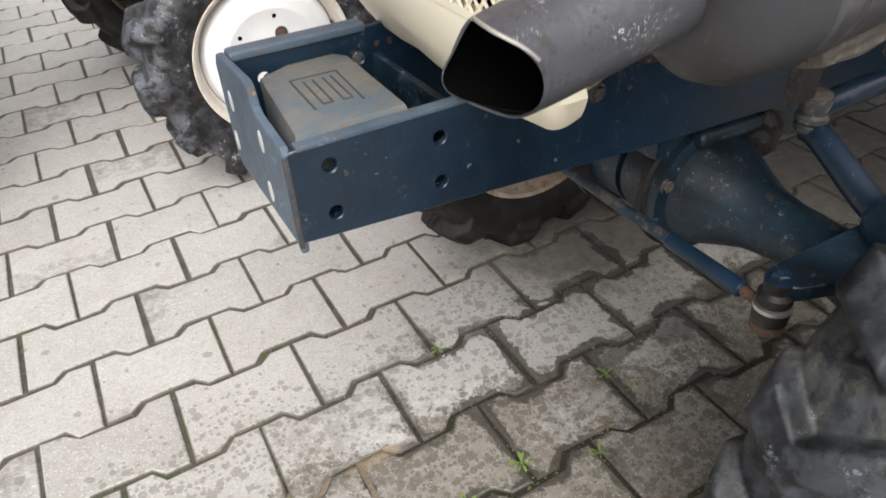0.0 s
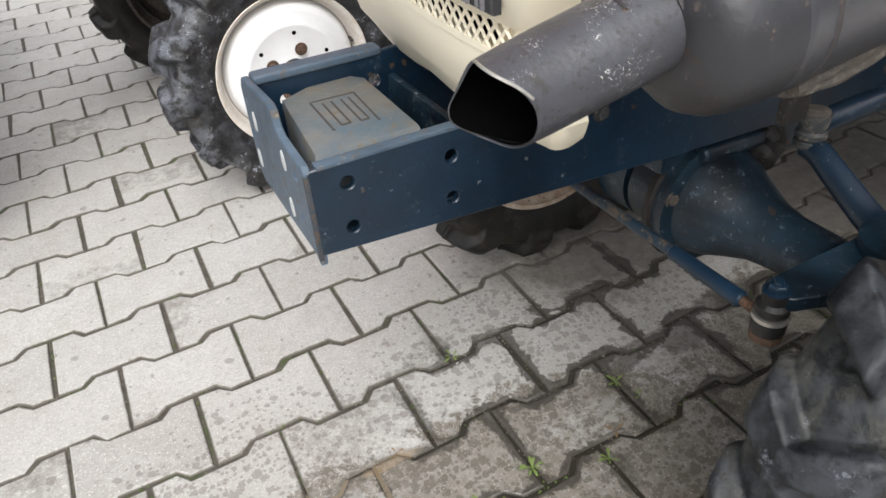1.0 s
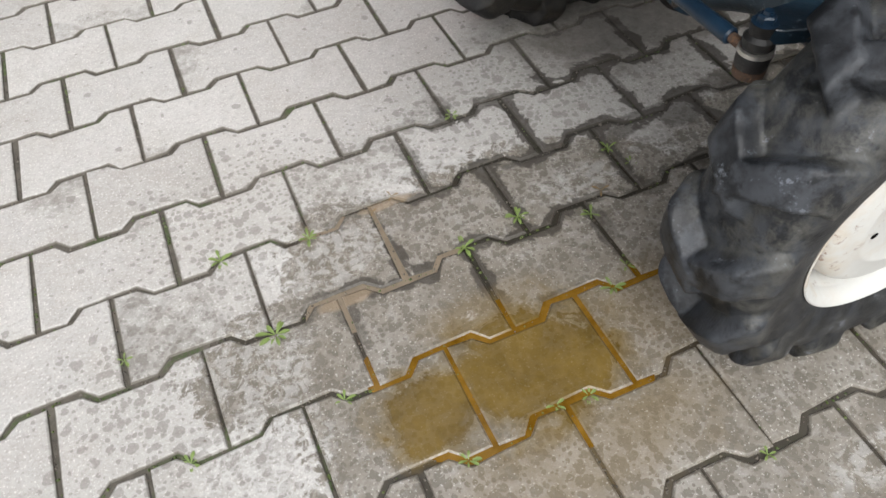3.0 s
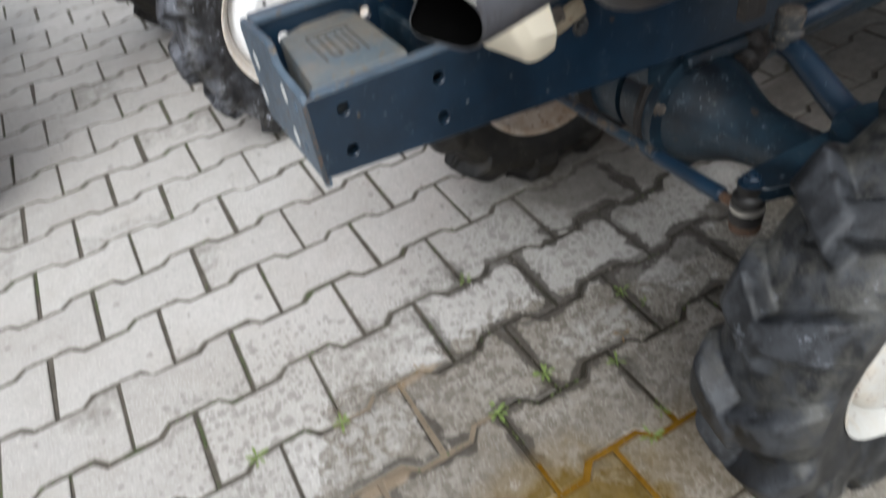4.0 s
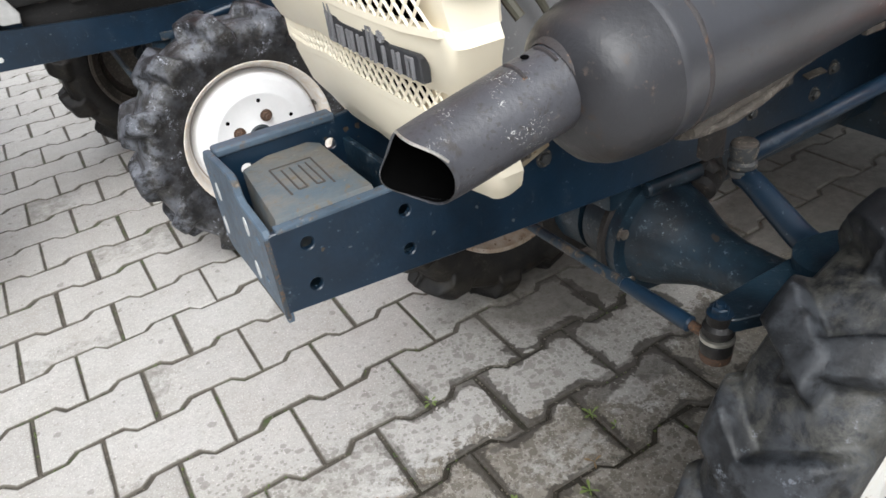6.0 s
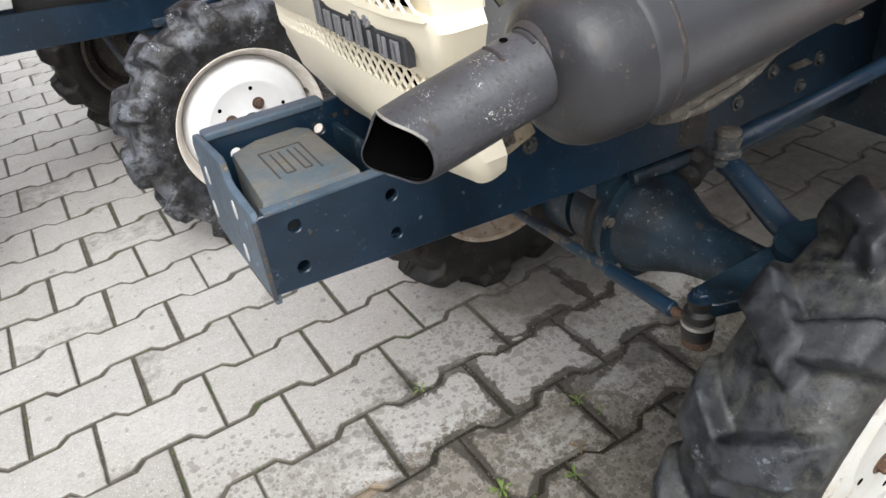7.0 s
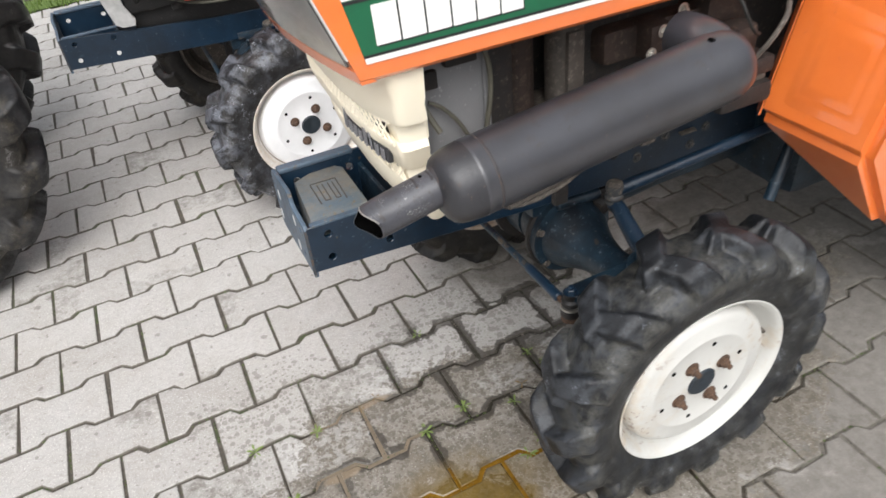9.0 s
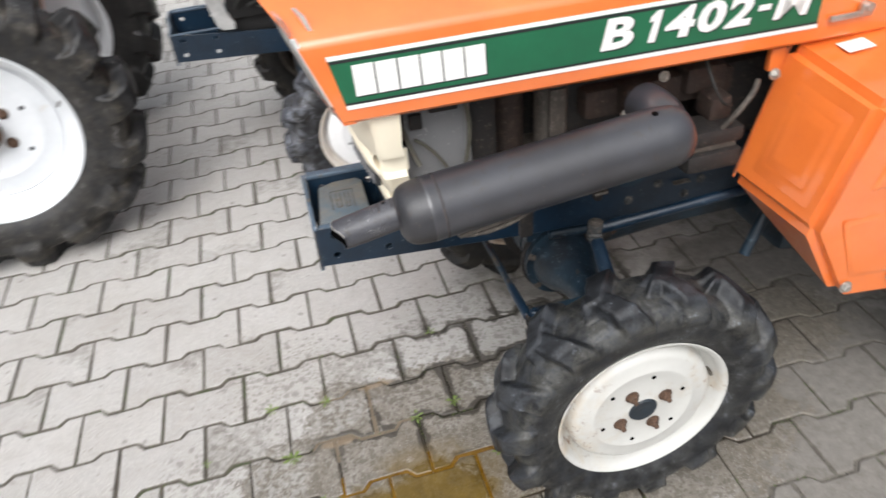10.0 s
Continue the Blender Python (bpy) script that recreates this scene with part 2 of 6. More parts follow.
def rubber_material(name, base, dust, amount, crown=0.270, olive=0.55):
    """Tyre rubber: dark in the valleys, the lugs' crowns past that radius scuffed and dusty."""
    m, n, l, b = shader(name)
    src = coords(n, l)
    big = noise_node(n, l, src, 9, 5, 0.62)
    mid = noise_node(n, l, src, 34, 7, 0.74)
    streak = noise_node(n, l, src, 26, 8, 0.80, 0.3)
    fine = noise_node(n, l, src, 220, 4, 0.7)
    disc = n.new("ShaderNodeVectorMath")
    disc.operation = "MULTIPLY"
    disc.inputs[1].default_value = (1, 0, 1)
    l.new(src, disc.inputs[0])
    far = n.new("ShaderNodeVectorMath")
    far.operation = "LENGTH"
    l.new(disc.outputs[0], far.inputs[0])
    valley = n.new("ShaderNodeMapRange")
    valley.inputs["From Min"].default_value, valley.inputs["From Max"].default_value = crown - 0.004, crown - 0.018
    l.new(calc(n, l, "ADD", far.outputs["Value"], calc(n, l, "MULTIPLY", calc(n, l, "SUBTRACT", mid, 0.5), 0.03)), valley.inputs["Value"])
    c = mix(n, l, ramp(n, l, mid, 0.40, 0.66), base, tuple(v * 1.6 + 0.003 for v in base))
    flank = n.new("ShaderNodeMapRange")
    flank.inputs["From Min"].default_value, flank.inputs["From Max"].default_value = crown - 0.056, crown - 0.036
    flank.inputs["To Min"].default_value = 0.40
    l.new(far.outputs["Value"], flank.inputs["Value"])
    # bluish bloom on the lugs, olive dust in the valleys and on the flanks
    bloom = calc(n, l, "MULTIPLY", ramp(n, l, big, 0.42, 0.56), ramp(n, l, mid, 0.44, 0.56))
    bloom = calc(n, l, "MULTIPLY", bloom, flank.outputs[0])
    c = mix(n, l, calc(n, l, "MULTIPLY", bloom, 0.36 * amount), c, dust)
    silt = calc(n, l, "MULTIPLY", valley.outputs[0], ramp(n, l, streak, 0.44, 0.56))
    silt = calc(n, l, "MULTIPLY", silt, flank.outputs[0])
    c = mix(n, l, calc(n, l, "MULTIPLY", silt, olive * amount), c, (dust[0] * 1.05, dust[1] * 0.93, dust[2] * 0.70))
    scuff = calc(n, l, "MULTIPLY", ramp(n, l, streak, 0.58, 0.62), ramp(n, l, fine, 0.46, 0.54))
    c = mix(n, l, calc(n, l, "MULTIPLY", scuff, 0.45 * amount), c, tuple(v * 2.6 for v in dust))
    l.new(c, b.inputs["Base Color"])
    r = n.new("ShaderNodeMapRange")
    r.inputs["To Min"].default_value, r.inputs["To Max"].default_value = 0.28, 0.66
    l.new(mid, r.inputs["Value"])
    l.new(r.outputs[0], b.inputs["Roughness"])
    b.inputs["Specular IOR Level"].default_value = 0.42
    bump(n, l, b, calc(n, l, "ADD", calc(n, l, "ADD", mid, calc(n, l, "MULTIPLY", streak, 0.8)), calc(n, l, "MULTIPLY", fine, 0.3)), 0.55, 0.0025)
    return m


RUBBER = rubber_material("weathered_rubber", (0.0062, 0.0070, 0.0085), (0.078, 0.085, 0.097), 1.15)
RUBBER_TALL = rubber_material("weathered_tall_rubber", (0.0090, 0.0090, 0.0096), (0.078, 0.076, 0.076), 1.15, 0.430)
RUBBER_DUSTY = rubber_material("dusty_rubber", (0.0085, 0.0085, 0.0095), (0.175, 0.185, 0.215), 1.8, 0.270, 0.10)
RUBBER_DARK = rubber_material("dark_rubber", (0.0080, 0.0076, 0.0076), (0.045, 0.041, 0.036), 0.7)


def rim_material(name, base, rust_amount, stain=False, lip=None):
    m, n, l, b = shader(name)
    src = coords(n, l)
    big = noise_node(n, l, src, 9, 6, 0.7)
    mid = noise_node(n, l, src, 55, 5, 0.7, 0.5)
    c = mix(n, l, ramp(n, l, big, 0.38, 0.7), base, tuple(v * 0.9 for v in base))
    spots = calc(n, l, "MULTIPLY", ramp(n, l, mid, 0.60, 0.66), ramp(n, l, big, 0.58 - rust_amount, 0.72 - rust_amount))
    c = mix(n, l, calc(n, l, "MULTIPLY", ramp(n, l, big, 0.60 - rust_amount, 0.80 - rust_amount), 0.5), c, (0.50, 0.36, 0.20))
    c = mix(n, l, spots, c, (0.20, 0.095, 0.045))
    if lip:
        ring = n.new("ShaderNodeVectorMath")
        ring.operation = "MULTIPLY"
        ring.inputs[1].default_value = (1, 0, 1)
        l.new(src, ring.inputs[0])
        far = n.new("ShaderNodeVectorMath")
        far.operation = "LENGTH"
        l.new(ring.outputs[0], far.inputs[0])
        grime = n.new("ShaderNodeMapRange")
        grime.inputs["From Min"].default_value, grime.inputs["From Max"].default_value = 0.147, 0.154
        l.new(far.outputs["Value"], grime.inputs["Value"])
        c = mix(n, l, calc(n, l, "MULTIPLY", grime.outputs[0], ramp(n, l, mid, 0.22, 0.60)), c, lip)
        crevice = calc(n, l, "LESS_THAN", calc(n, l, "ABSOLUTE", calc(n, l, "SUBTRACT", far.outputs["Value"], 0.1475)), 0.0016)
        c = mix(n, l, calc(n, l, "MULTIPLY", crevice, 0.75), c, (0.25, 0.17, 0.10))
    if stain:
        sep = n.new("ShaderNodeSeparateXYZ")
        l.new(src, sep.inputs[0])
        side = n.new("ShaderNodeMapRange")
        side.inputs["From Min"].default_value, side.inputs["From Max"].default_value = -0.055, -0.135
        l.new(sep.outputs[0], side.inputs["Value"])
        run = calc(n, l, "MULTIPLY", side.outputs[0], ramp(n, l, noise_node(n, l, src, 24, 6, 0.7), 0.42, 0.66))
        c = mix(n, l, calc(n, l, "MULTIPLY", run, 0.48), c, (0.46, 0.32, 0.15))
        c = mix(n, l, calc(n, l, "MULTIPLY", calc(n, l, "MULTIPLY", side.outputs[0], ramp(n, l, mid, 0.59, 0.64)), 0.8), c, (0.17, 0.075, 0.035))
    l.new(c, b.inputs["Base Color"])
    b.inputs["Roughness"].default_value = 0.48
    bump(n, l, b, mid, 0.12, 0.002)
    return m


RIM = rim_material("rim_enamel", (0.57, 0.565, 0.535), 0.04, True)
RIM_CLEAN = rim_material("rim_enamel_clean", (0.84, 0.84, 0.84), -0.05, False, (0.66, 0.58, 0.48))
RIM_PLAIN = rim_material("rim_enamel_plain", (0.70, 0.72, 0.74), -0.04)

# paving block: length, course depth, half the step of its bone shape
L, P, STEP = 0.2, 0.14, 0.0095
# stains and some painted shade on the pavement: centre x, y, half-length, half-width of each lobe
WET = ((0.10, -0.13, 0.31, 0.165), (0.33, -0.20, 0.30, 0.110), (0.62, -0.22, 0.30, 0.120), (-0.14, -0.09, 0.13, 0.135), (-0.22, -0.20, 0.215, 0.105), (-0.05, -0.40, 0.29, 0.17),
       (0.14, -0.34, 0.27, 0.19), (0.50, -0.34, 0.36, 0.22), (0.22, -0.55, 0.30, 0.16), (0.80, -0.12, 0.38, 0.17))
SILT = ((-0.190, -0.143, 0.055, 0.016), (-0.075, 0.003, 0.055, 0.012))
BROWN = ((0.005, -0.345, 0.150, 0.118), (-0.148, -0.352, 0.090, 0.080))
SEEP = ((0.28, 0.02, 0.42, 0.24), (0.55, 0.02, 0.45, 0.32), (0.02, -0.12, 0.34, 0.18))
OIL = ((0.42, -0.004, 0.120, 0.014), (0.338, -0.024, 0.045, 0.018), (0.18, -0.012, 0.06, 0.012), (0.402, 0.070, 0.011, 0.070), (0.46, -0.030, 0.05, 0.030), (0.60, 0.006, 0.10, 0.030))
CRUST = ((-0.195, -0.055, 0.115, 0.070), (-0.335, -0.190, 0.080, 0.090), (-0.360, -0.330, 0.100, 0.090), (0.00, 0.035, 0.14, 0.035), (0.31, -0.63, 0.10, 0.035), (0.22, -0.09, 0.12, 0.04))
TINGE = ((0.02, -0.480, 0.230, 0.085), (0.20, -0.340, 0.16, 0.10), (-0.02, -0.245, 0.13, 0.045))
SPATTER = ((0.30, 0.10, 0.40, 0.26), (-0.22, 0.06, 0.30, 0.20), (-0.42, -0.20, 0.22, 0.26))
# damp ground, with the tractor's shade painted into the same dark lobes
DAMP_SHADE = ((1.00, -0.30, 0.45, 0.30), (0.98, -0.72, 0.78, 0.62), (1.12, 0.10, 0.48, 0.28), (1.6, 0.3, 0.9, 1.0), (0.75, -0.25, 0.30, 0.22), (0.48, -0.66, 0.36, 0.17), (0.52, 0.27, 0.30, 0.20), (1.05, -0.35, 0.50, 0.40))


def lobes(n, l, pos, table, wobble):
    """Union of soft ellipses in plan, with a noisy outline: 1 inside, 0 outside."""
    sep = n.new("ShaderNodeSeparateXYZ")
    l.new(pos, sep.inputs[0])
    total = None
    for cx, cy, rx, ry in table:
        dx = calc(n, l, "DIVIDE", calc(n, l, "SUBTRACT", sep.outputs[0], cx), rx)
        dy = calc(n, l, "DIVIDE", calc(n, l, "SUBTRACT", sep.outputs[1], cy), ry)
        d = calc(n, l, "SQRT", calc(n, l, "ADD", calc(n, l, "MULTIPLY", dx, dx), calc(n, l, "MULTIPLY", dy, dy)))
        total = d if total is None else calc(n, l, "MINIMUM", total, d)
    return calc(n, l, "ADD", total, calc(n, l, "MULTIPLY", calc(n, l, "SUBTRACT", wobble, 0.5), 1.1))


def concrete_material(name, joints=False):
    m, n, l, b = shader(name)
    pos = coords(n, l, world_space=True)
    info = n.new("ShaderNodeObjectInfo")
    geo = n.new("ShaderNodeNewGeometry")
    fine = noise_node(n, l, pos, 240, 4, 0.75)
    grain = noise_node(n, l, pos, 110, 4, 0.7)
    grit = noise_node(n, l, pos, 300, 2, 0.5)
    mid = noise_node(n, l, pos, 34, 6, 0.72)
    big = noise_node(n, l, pos, 3.2, 5, 0.6)
    blot = noise_node(n, l, pos, 11, 6, 0.7, 0.5)
    wob = noise_node(n, l, pos, 17, 5, 0.66, 0.6)
    if joints:
        c = mix(n, l, ramp(n, l, mid, 0.35, 0.7), (0.055, 0.048, 0.039), (0.120, 0.106, 0.084))
        moss = calc(n, l, "MULTIPLY", ramp(n, l, noise_node(n, l, pos, 9, 4, 0.6), 0.52, 0.62), ramp(n, l, fine, 0.35, 0.6))
        c = mix(n, l, moss, c, (0.045, 0.078, 0.014))
    else:
        rnd = calc(n, l, "FRACT", calc(n, l, "ADD", info.outputs["Random"], geo.outputs["Random Per Island"]))
        c = mix(n, l, rnd, (0.370, 0.356, 0.335), (0.470, 0.456, 0.433))
        c = mix(n, l, calc(n, l, "MULTIPLY", ramp(n, l, blot, 0.44, 0.66), 0.40), c, (0.335, 0.305, 0.268))
        c = mix(n, l, calc(n, l, "MULTIPLY", ramp(n, l, mid, 0.42, 0.70), 0.55), c, (0.50, 0.485, 0.46))
        c = mix(n, l, calc(n, l, "MULTIPLY", ramp(n, l, big, 0.45, 0.7), 0.24), c, (0.30, 0.270, 0.232))
        c = mix(n, l, calc(n, l, "MULTIPLY", ramp(n, l, fine, 0.34, 0.49, (1, 1, 1, 1), (0, 0, 0, 1)), 0.32), c, (0.15, 0.140, 0.127))
        c = mix(n, l, calc(n, l, "MULTIPLY", ramp(n, l, grain, 0.32, 0.50, (1, 1, 1, 1), (0, 0, 0, 1)), 0.32), c, (0.20, 0.186, 0.167))
        c = mix(n, l, calc(n, l, "MULTIPLY", ramp(n, l, grit, 0.61, 0.66), 0.55), c, (0.72, 0.69, 0.65))
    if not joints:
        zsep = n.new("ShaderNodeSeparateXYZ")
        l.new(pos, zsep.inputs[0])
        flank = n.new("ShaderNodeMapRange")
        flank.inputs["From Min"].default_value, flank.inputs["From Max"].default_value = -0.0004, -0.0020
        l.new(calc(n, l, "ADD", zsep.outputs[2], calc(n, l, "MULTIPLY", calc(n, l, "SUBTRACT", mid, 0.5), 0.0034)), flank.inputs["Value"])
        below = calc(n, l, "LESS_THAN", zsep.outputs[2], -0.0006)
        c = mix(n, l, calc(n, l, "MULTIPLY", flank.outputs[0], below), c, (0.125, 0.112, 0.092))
    flakes = noise_node(n, l, pos, 58, 6, 0.72, 0.7)
    ragged = calc(n, l, "ADD", calc(n, l, "MULTIPLY", wob, 0.85), calc(n, l, "MULTIPLY", flakes, 0.75))
    ragged = calc(n, l, "SUBTRACT", ragged, 0.30)
    wet_d = lobes(n, l, pos, WET, ragged)
    wet_edge = ramp(n, l, wet_d, 0.94, 1.03, (1, 1, 1, 1), (0, 0, 0, 1))
    wet_depth = n.new("ShaderNodeMapRange")
    wet_depth.inputs["From Min"].default_value, wet_depth.inputs["From Max"].default_value = 0.36, 0.64
    wet_depth.inputs["To Min"].default_value, wet_depth.inputs["To Max"].default_value = 1.0, 0.70
    l.new(noise_node(n, l, pos, 7, 4, 0.55), wet_depth.inputs["Value"])
    wet = calc(n, l, "MULTIPLY", wet_edge, wet_depth.outputs[0])
    wet_halo = ramp(n, l, wet_d, 0.95, 2.3, (1, 1, 1, 1), (0, 0, 0, 1))
    # dried splashes round the wet patch: drops of many sizes
    drops = None
    spat = ramp(n, l, lobes(n, l, pos, SPATTER, blot), 0.45, 1.35, (1, 1, 1, 1), (0, 0, 0, 1))
    if not joints:
        for sc, thr in ((40, 0.30), (64, 0.36), (120, 0.36)):
            v = n.new("ShaderNodeTexVoronoi")
            v.voronoi_dimensions = "2D"
            v.inputs["Scale"].default_value = sc
            warped = n.new("ShaderNodeVectorMath")
            warped.operation = "ADD"
            jit = n.new("ShaderNodeTexNoise")
            jit.inputs["Scale"].default_value = sc * 1.5
            l.new(pos, jit.inputs["Vector"])
            shr = n.new("ShaderNodeVectorMath")
            shr.operation = "SCALE"
            shr.inputs["Scale"].default_value = 0.55 / sc
            l.new(jit.outputs["Color"], shr.inputs[0])
            l.new(pos, warped.inputs[0])
            l.new(shr.outputs[0], warped.inputs[1])
            l.new(warped.outputs[0], v.inputs["Vector"])
            sepc = n.new("ShaderNodeSeparateColor")
            l.new(v.outputs["Color"], sepc.inputs[0])
            keep = calc(n, l, "LESS_THAN", sepc.outputs[0], calc(n, l, "ADD", calc(n, l, "ADD", calc(n, l, "MULTIPLY", wet_halo, 0.62), calc(n, l, "MULTIPLY", spat, 0.46)), 0.012))
            size = calc(n, l, "MULTIPLY", calc(n, l, "ADD", sepc.outputs[1], 0.3), thr)
            d = calc(n, l, "MULTIPLY", calc(n, l, "LESS_THAN", v.outputs["Distance"], size), keep)
            drops = d if drops is None else calc(n, l, "MAXIMUM", drops, d)
        lime = calc(n, l, "MULTIPLY", ramp(n, l, noise_node(n, l, pos, 60, 6, 0.75, 0.8), 0.47, 0.56), ramp(n, l, wet_d, 0.95, 1.9, (1, 1, 1, 1), (0, 0, 0, 1)))
        c = mix(n, l, calc(n, l, "MULTIPLY", lime, 0.60), c, (0.60, 0.59, 0.565))
        c = mix(n, l, calc(n, l, "MULTIPLY", spat, 0.16), c, (0.200, 0.184, 0.160))
        c = mix(n, l, calc(n, l, "MULTIPLY", drops, calc(n, l, "ADD", calc(n, l, "MULTIPLY", wet_halo, 0.42), 0.44)), c, (0.118, 0.104, 0.088))
    wet_c = mix(n, l, ramp(n, l, mid, 0.36, 0.66), (0.150, 0.130, 0.100), (0.216, 0.193, 0.158)) if not joints else mix(n, l, mid, (0.022, 0.018, 0.013), (0.05, 0.040, 0.026))
    lime2 = calc(n, l, "MULTIPLY", ramp(n, l, noise_node(n, l, pos, 48, 6, 0.75, 0.6), 0.54, 0.60), 0.0 if joints else 0.45)
    wet_c = mix(n, l, lime2, wet_c, (0.30, 0.285, 0.26))
    if not joints:
        wet_c = mix(n, l, calc(n, l, "MULTIPLY", drops, 0.38), wet_c, (0.080, 0.070, 0.056))
        wet_c = mix(n, l, calc(n, l, "MULTIPLY", ramp(n, l, fine, 0.34, 0.50, (1, 1, 1, 1), (0, 0, 0, 1)), 0.18), wet_c, (0.085, 0.078, 0.066))
        wet_c = mix(n, l, calc(n, l, "MULTIPLY", ramp(n, l, grit, 0.64, 0.69), 0.7), wet_c, (0.55, 0.53, 0.49))
    seep = ramp(n, l, lobes(n, l, pos, SEEP, blot), 0.55, 1.15, (1, 1, 1, 1), (0, 0, 0, 1))
    # dark tone for damp blocks and for shade under and beside the tractor
    damp_shade = ramp(n, l, lobes(n, l, pos, DAMP_SHADE, blot), 0.55, 1.15, (1, 1, 1, 1), (0, 0, 0, 1))
    c = mix(n, l, calc(n, l, "MULTIPLY", damp_shade, 0.84), c, mix(n, l, ramp(n, l, mid, 0.36, 0.66), (0.112, 0.100, 0.084), (0.185, 0.170, 0.148)))
    c = mix(n, l, wet, c, wet_c)
    if not joints:
        crust = ramp(n, l, lobes(n, l, pos, CRUST, wob), 0.70, 1.10, (1, 1, 1, 1), (0, 0, 0, 1))
        crust = calc(n, l, "MULTIPLY", crust, ramp(n, l, flakes, 0.47, 0.53))
        c = mix(n, l, calc(n, l, "MULTIPLY", crust, 0.36), c, mix(n, l, fine, (0.46, 0.45, 0.43), (0.66, 0.65, 0.63)))
    if not joints:
        local = n.new("ShaderNodeSeparateXYZ")
        l.new(coords(n, l), local.inputs[0])
        ax, ay = calc(n, l, "ABSOLUTE", local.outputs[0]), calc(n, l, "ABSOLUTE", local.outputs[1])
        end = n.new("ShaderNodeMapRange")
        end.inputs["From Min"].default_value, end.inputs["From Max"].default_value = L / 4 - STEP, L / 4 + STEP
        end.inputs["To Min"].default_value, end.inputs["To Max"].default_value = P / 2 - STEP, P / 2 + STEP
        l.new(ax, end.inputs["Value"])
        rim = calc(n, l, "MINIMUM", calc(n, l, "SUBTRACT", end.outputs[0], ay), calc(n, l, "SUBTRACT", L / 2, ax))
        reach = calc(n, l, "ADD", 0.004, calc(n, l, "MULTIPLY", ramp(n, l, wob, 0.40, 0.66), 0.024))
        soaked = ramp(n, l, calc(n, l, "DIVIDE", rim, reach), 0.75, 1.0, (1, 1, 1, 1), (0, 0, 0, 1))
        c = mix(n, l, calc(n, l, "MULTIPLY", calc(n, l, "MULTIPLY", soaked, seep), 0.84), c, (0.042, 0.036, 0.028))
    if joints:
        c = mix(n, l, calc(n, l, "MULTIPLY", seep, 0.75), c, (0.022, 0.019, 0.013))
    oil = ramp(n, l, lobes(n, l, pos, OIL, ragged), 0.72, 1.05, (1, 1, 1, 1), (0, 0, 0, 1))
    c = mix(n, l, calc(n, l, "MULTIPLY", oil, 0.58), c, (0.070, 0.062, 0.054))
    tinge = ramp(n, l, lobes(n, l, pos, TINGE, wob), 0.45, 1.2, (1, 1, 1, 1), (0, 0, 0, 1))
    c = mix(n, l, calc(n, l, "MULTIPLY", tinge, 0.35), c, (0.165, 0.110, 0.034))
    brown_d = lobes(n, l, pos, BROWN, wob)
    brown = ramp(n, l, brown_d, 0.60, 1.22, (1, 1, 1, 1), (0, 0, 0, 1))
    c = mix(n, l, calc(n, l, "MULTIPLY", brown, 0.86), c, mix(n, l, ramp(n, l, blot, 0.35, 0.68), (0.082, 0.050, 0.004), (0.158, 0.100, 0.013)))
    silt = ramp(n, l, lobes(n, l, pos, SILT, wob), 0.75, 1.15, (1, 1, 1, 1), (0, 0, 0, 1))
    c = mix(n, l, calc(n, l, "MULTIPLY", silt, 0.55), c, (0.30, 0.225, 0.145))
    l.new(c, b.inputs["Base Color"])
    rough = n.new("ShaderNodeMapRange")
    rough.inputs["To Min"].default_value, rough.inputs["To Max"].default_value = 0.88, 0.34
    l.new(wet, rough.inputs["Value"])
    rough2 = n.new("ShaderNodeMix")
    l.new(brown, rough2.inputs[0])
    l.new(rough.outputs[0], rough2.inputs[2])
    rough2.inputs[3].default_value = 0.24
    l.new(rough2.outputs[0], b.inputs["Roughness"])
    h = calc(n, l, "ADD", calc(n, l, "MULTIPLY", fine, 0.6), calc(n, l, "MULTIPLY", mid, 0.8))
    dry = calc(n, l, "SUBTRACT", 1.0, calc(n, l, "MULTIPLY", brown, 0.85))
    bump(n, l, b, calc(n, l, "MULTIPLY", h, dry), 0.6, 0.0022)
    return m


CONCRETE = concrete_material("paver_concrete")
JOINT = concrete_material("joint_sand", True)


def water_material():
    m, n, l, b = shader("rusty_water")
    pos = coords(n, l, world_space=True)
    f = noise_node(n, l, pos, 30, 5, 0.65)
    l.new(mix(n, l, ramp(n, l, f, 0.35, 0.7), (0.105, 0.052, 0.004), (0.200, 0.108, 0.016)), b.inputs["Base Color"])
    b.inputs["Roughness"].default_value = 0.06
    bump(n, l, b, noise_node(n, l, pos, 60, 2, 0.5), 0.04, 0.002)
    return m


WATER = water_material()
SILT_MUD = worn("tan_silt", (0.200, 0.158, 0.110), (0.150, 0.120, 0.085), (0.080, 0.066, 0.046), 0.45, dirt_at=0.60, scale=30, bump_amt=0.2, fine=400)


def leaf_material(name, a, bcol):
    m, n, l, b = shader(name)
    src = coords(n, l)
    geo = n.new("ShaderNodeNewGeometry")
    c = mix(n, l, geo.outputs["Random Per Island"], a, bcol)
    c = mix(n, l, calc(n, l, "MULTIPLY", noise_node(n, l, src, 200, 3, 0.6), 0.5), c, tuple(v * 0.55 for v in a))
    l.new(c, b.inputs["Base Color"])
    b.inputs["Roughness"].default_value = 0.55
    return m


LEAF = leaf_material("weed_leaf", (0.11, 0.17, 0.035), (0.20, 0.27, 0.075))
DRY_LEAF = leaf_material("dry_leaf", (0.30, 0.20, 0.10), (0.22, 0.15, 0.07))
GRASS = leaf_material("grass_blade", (0.075, 0.13, 0.020), (0.13, 0.19, 0.035))


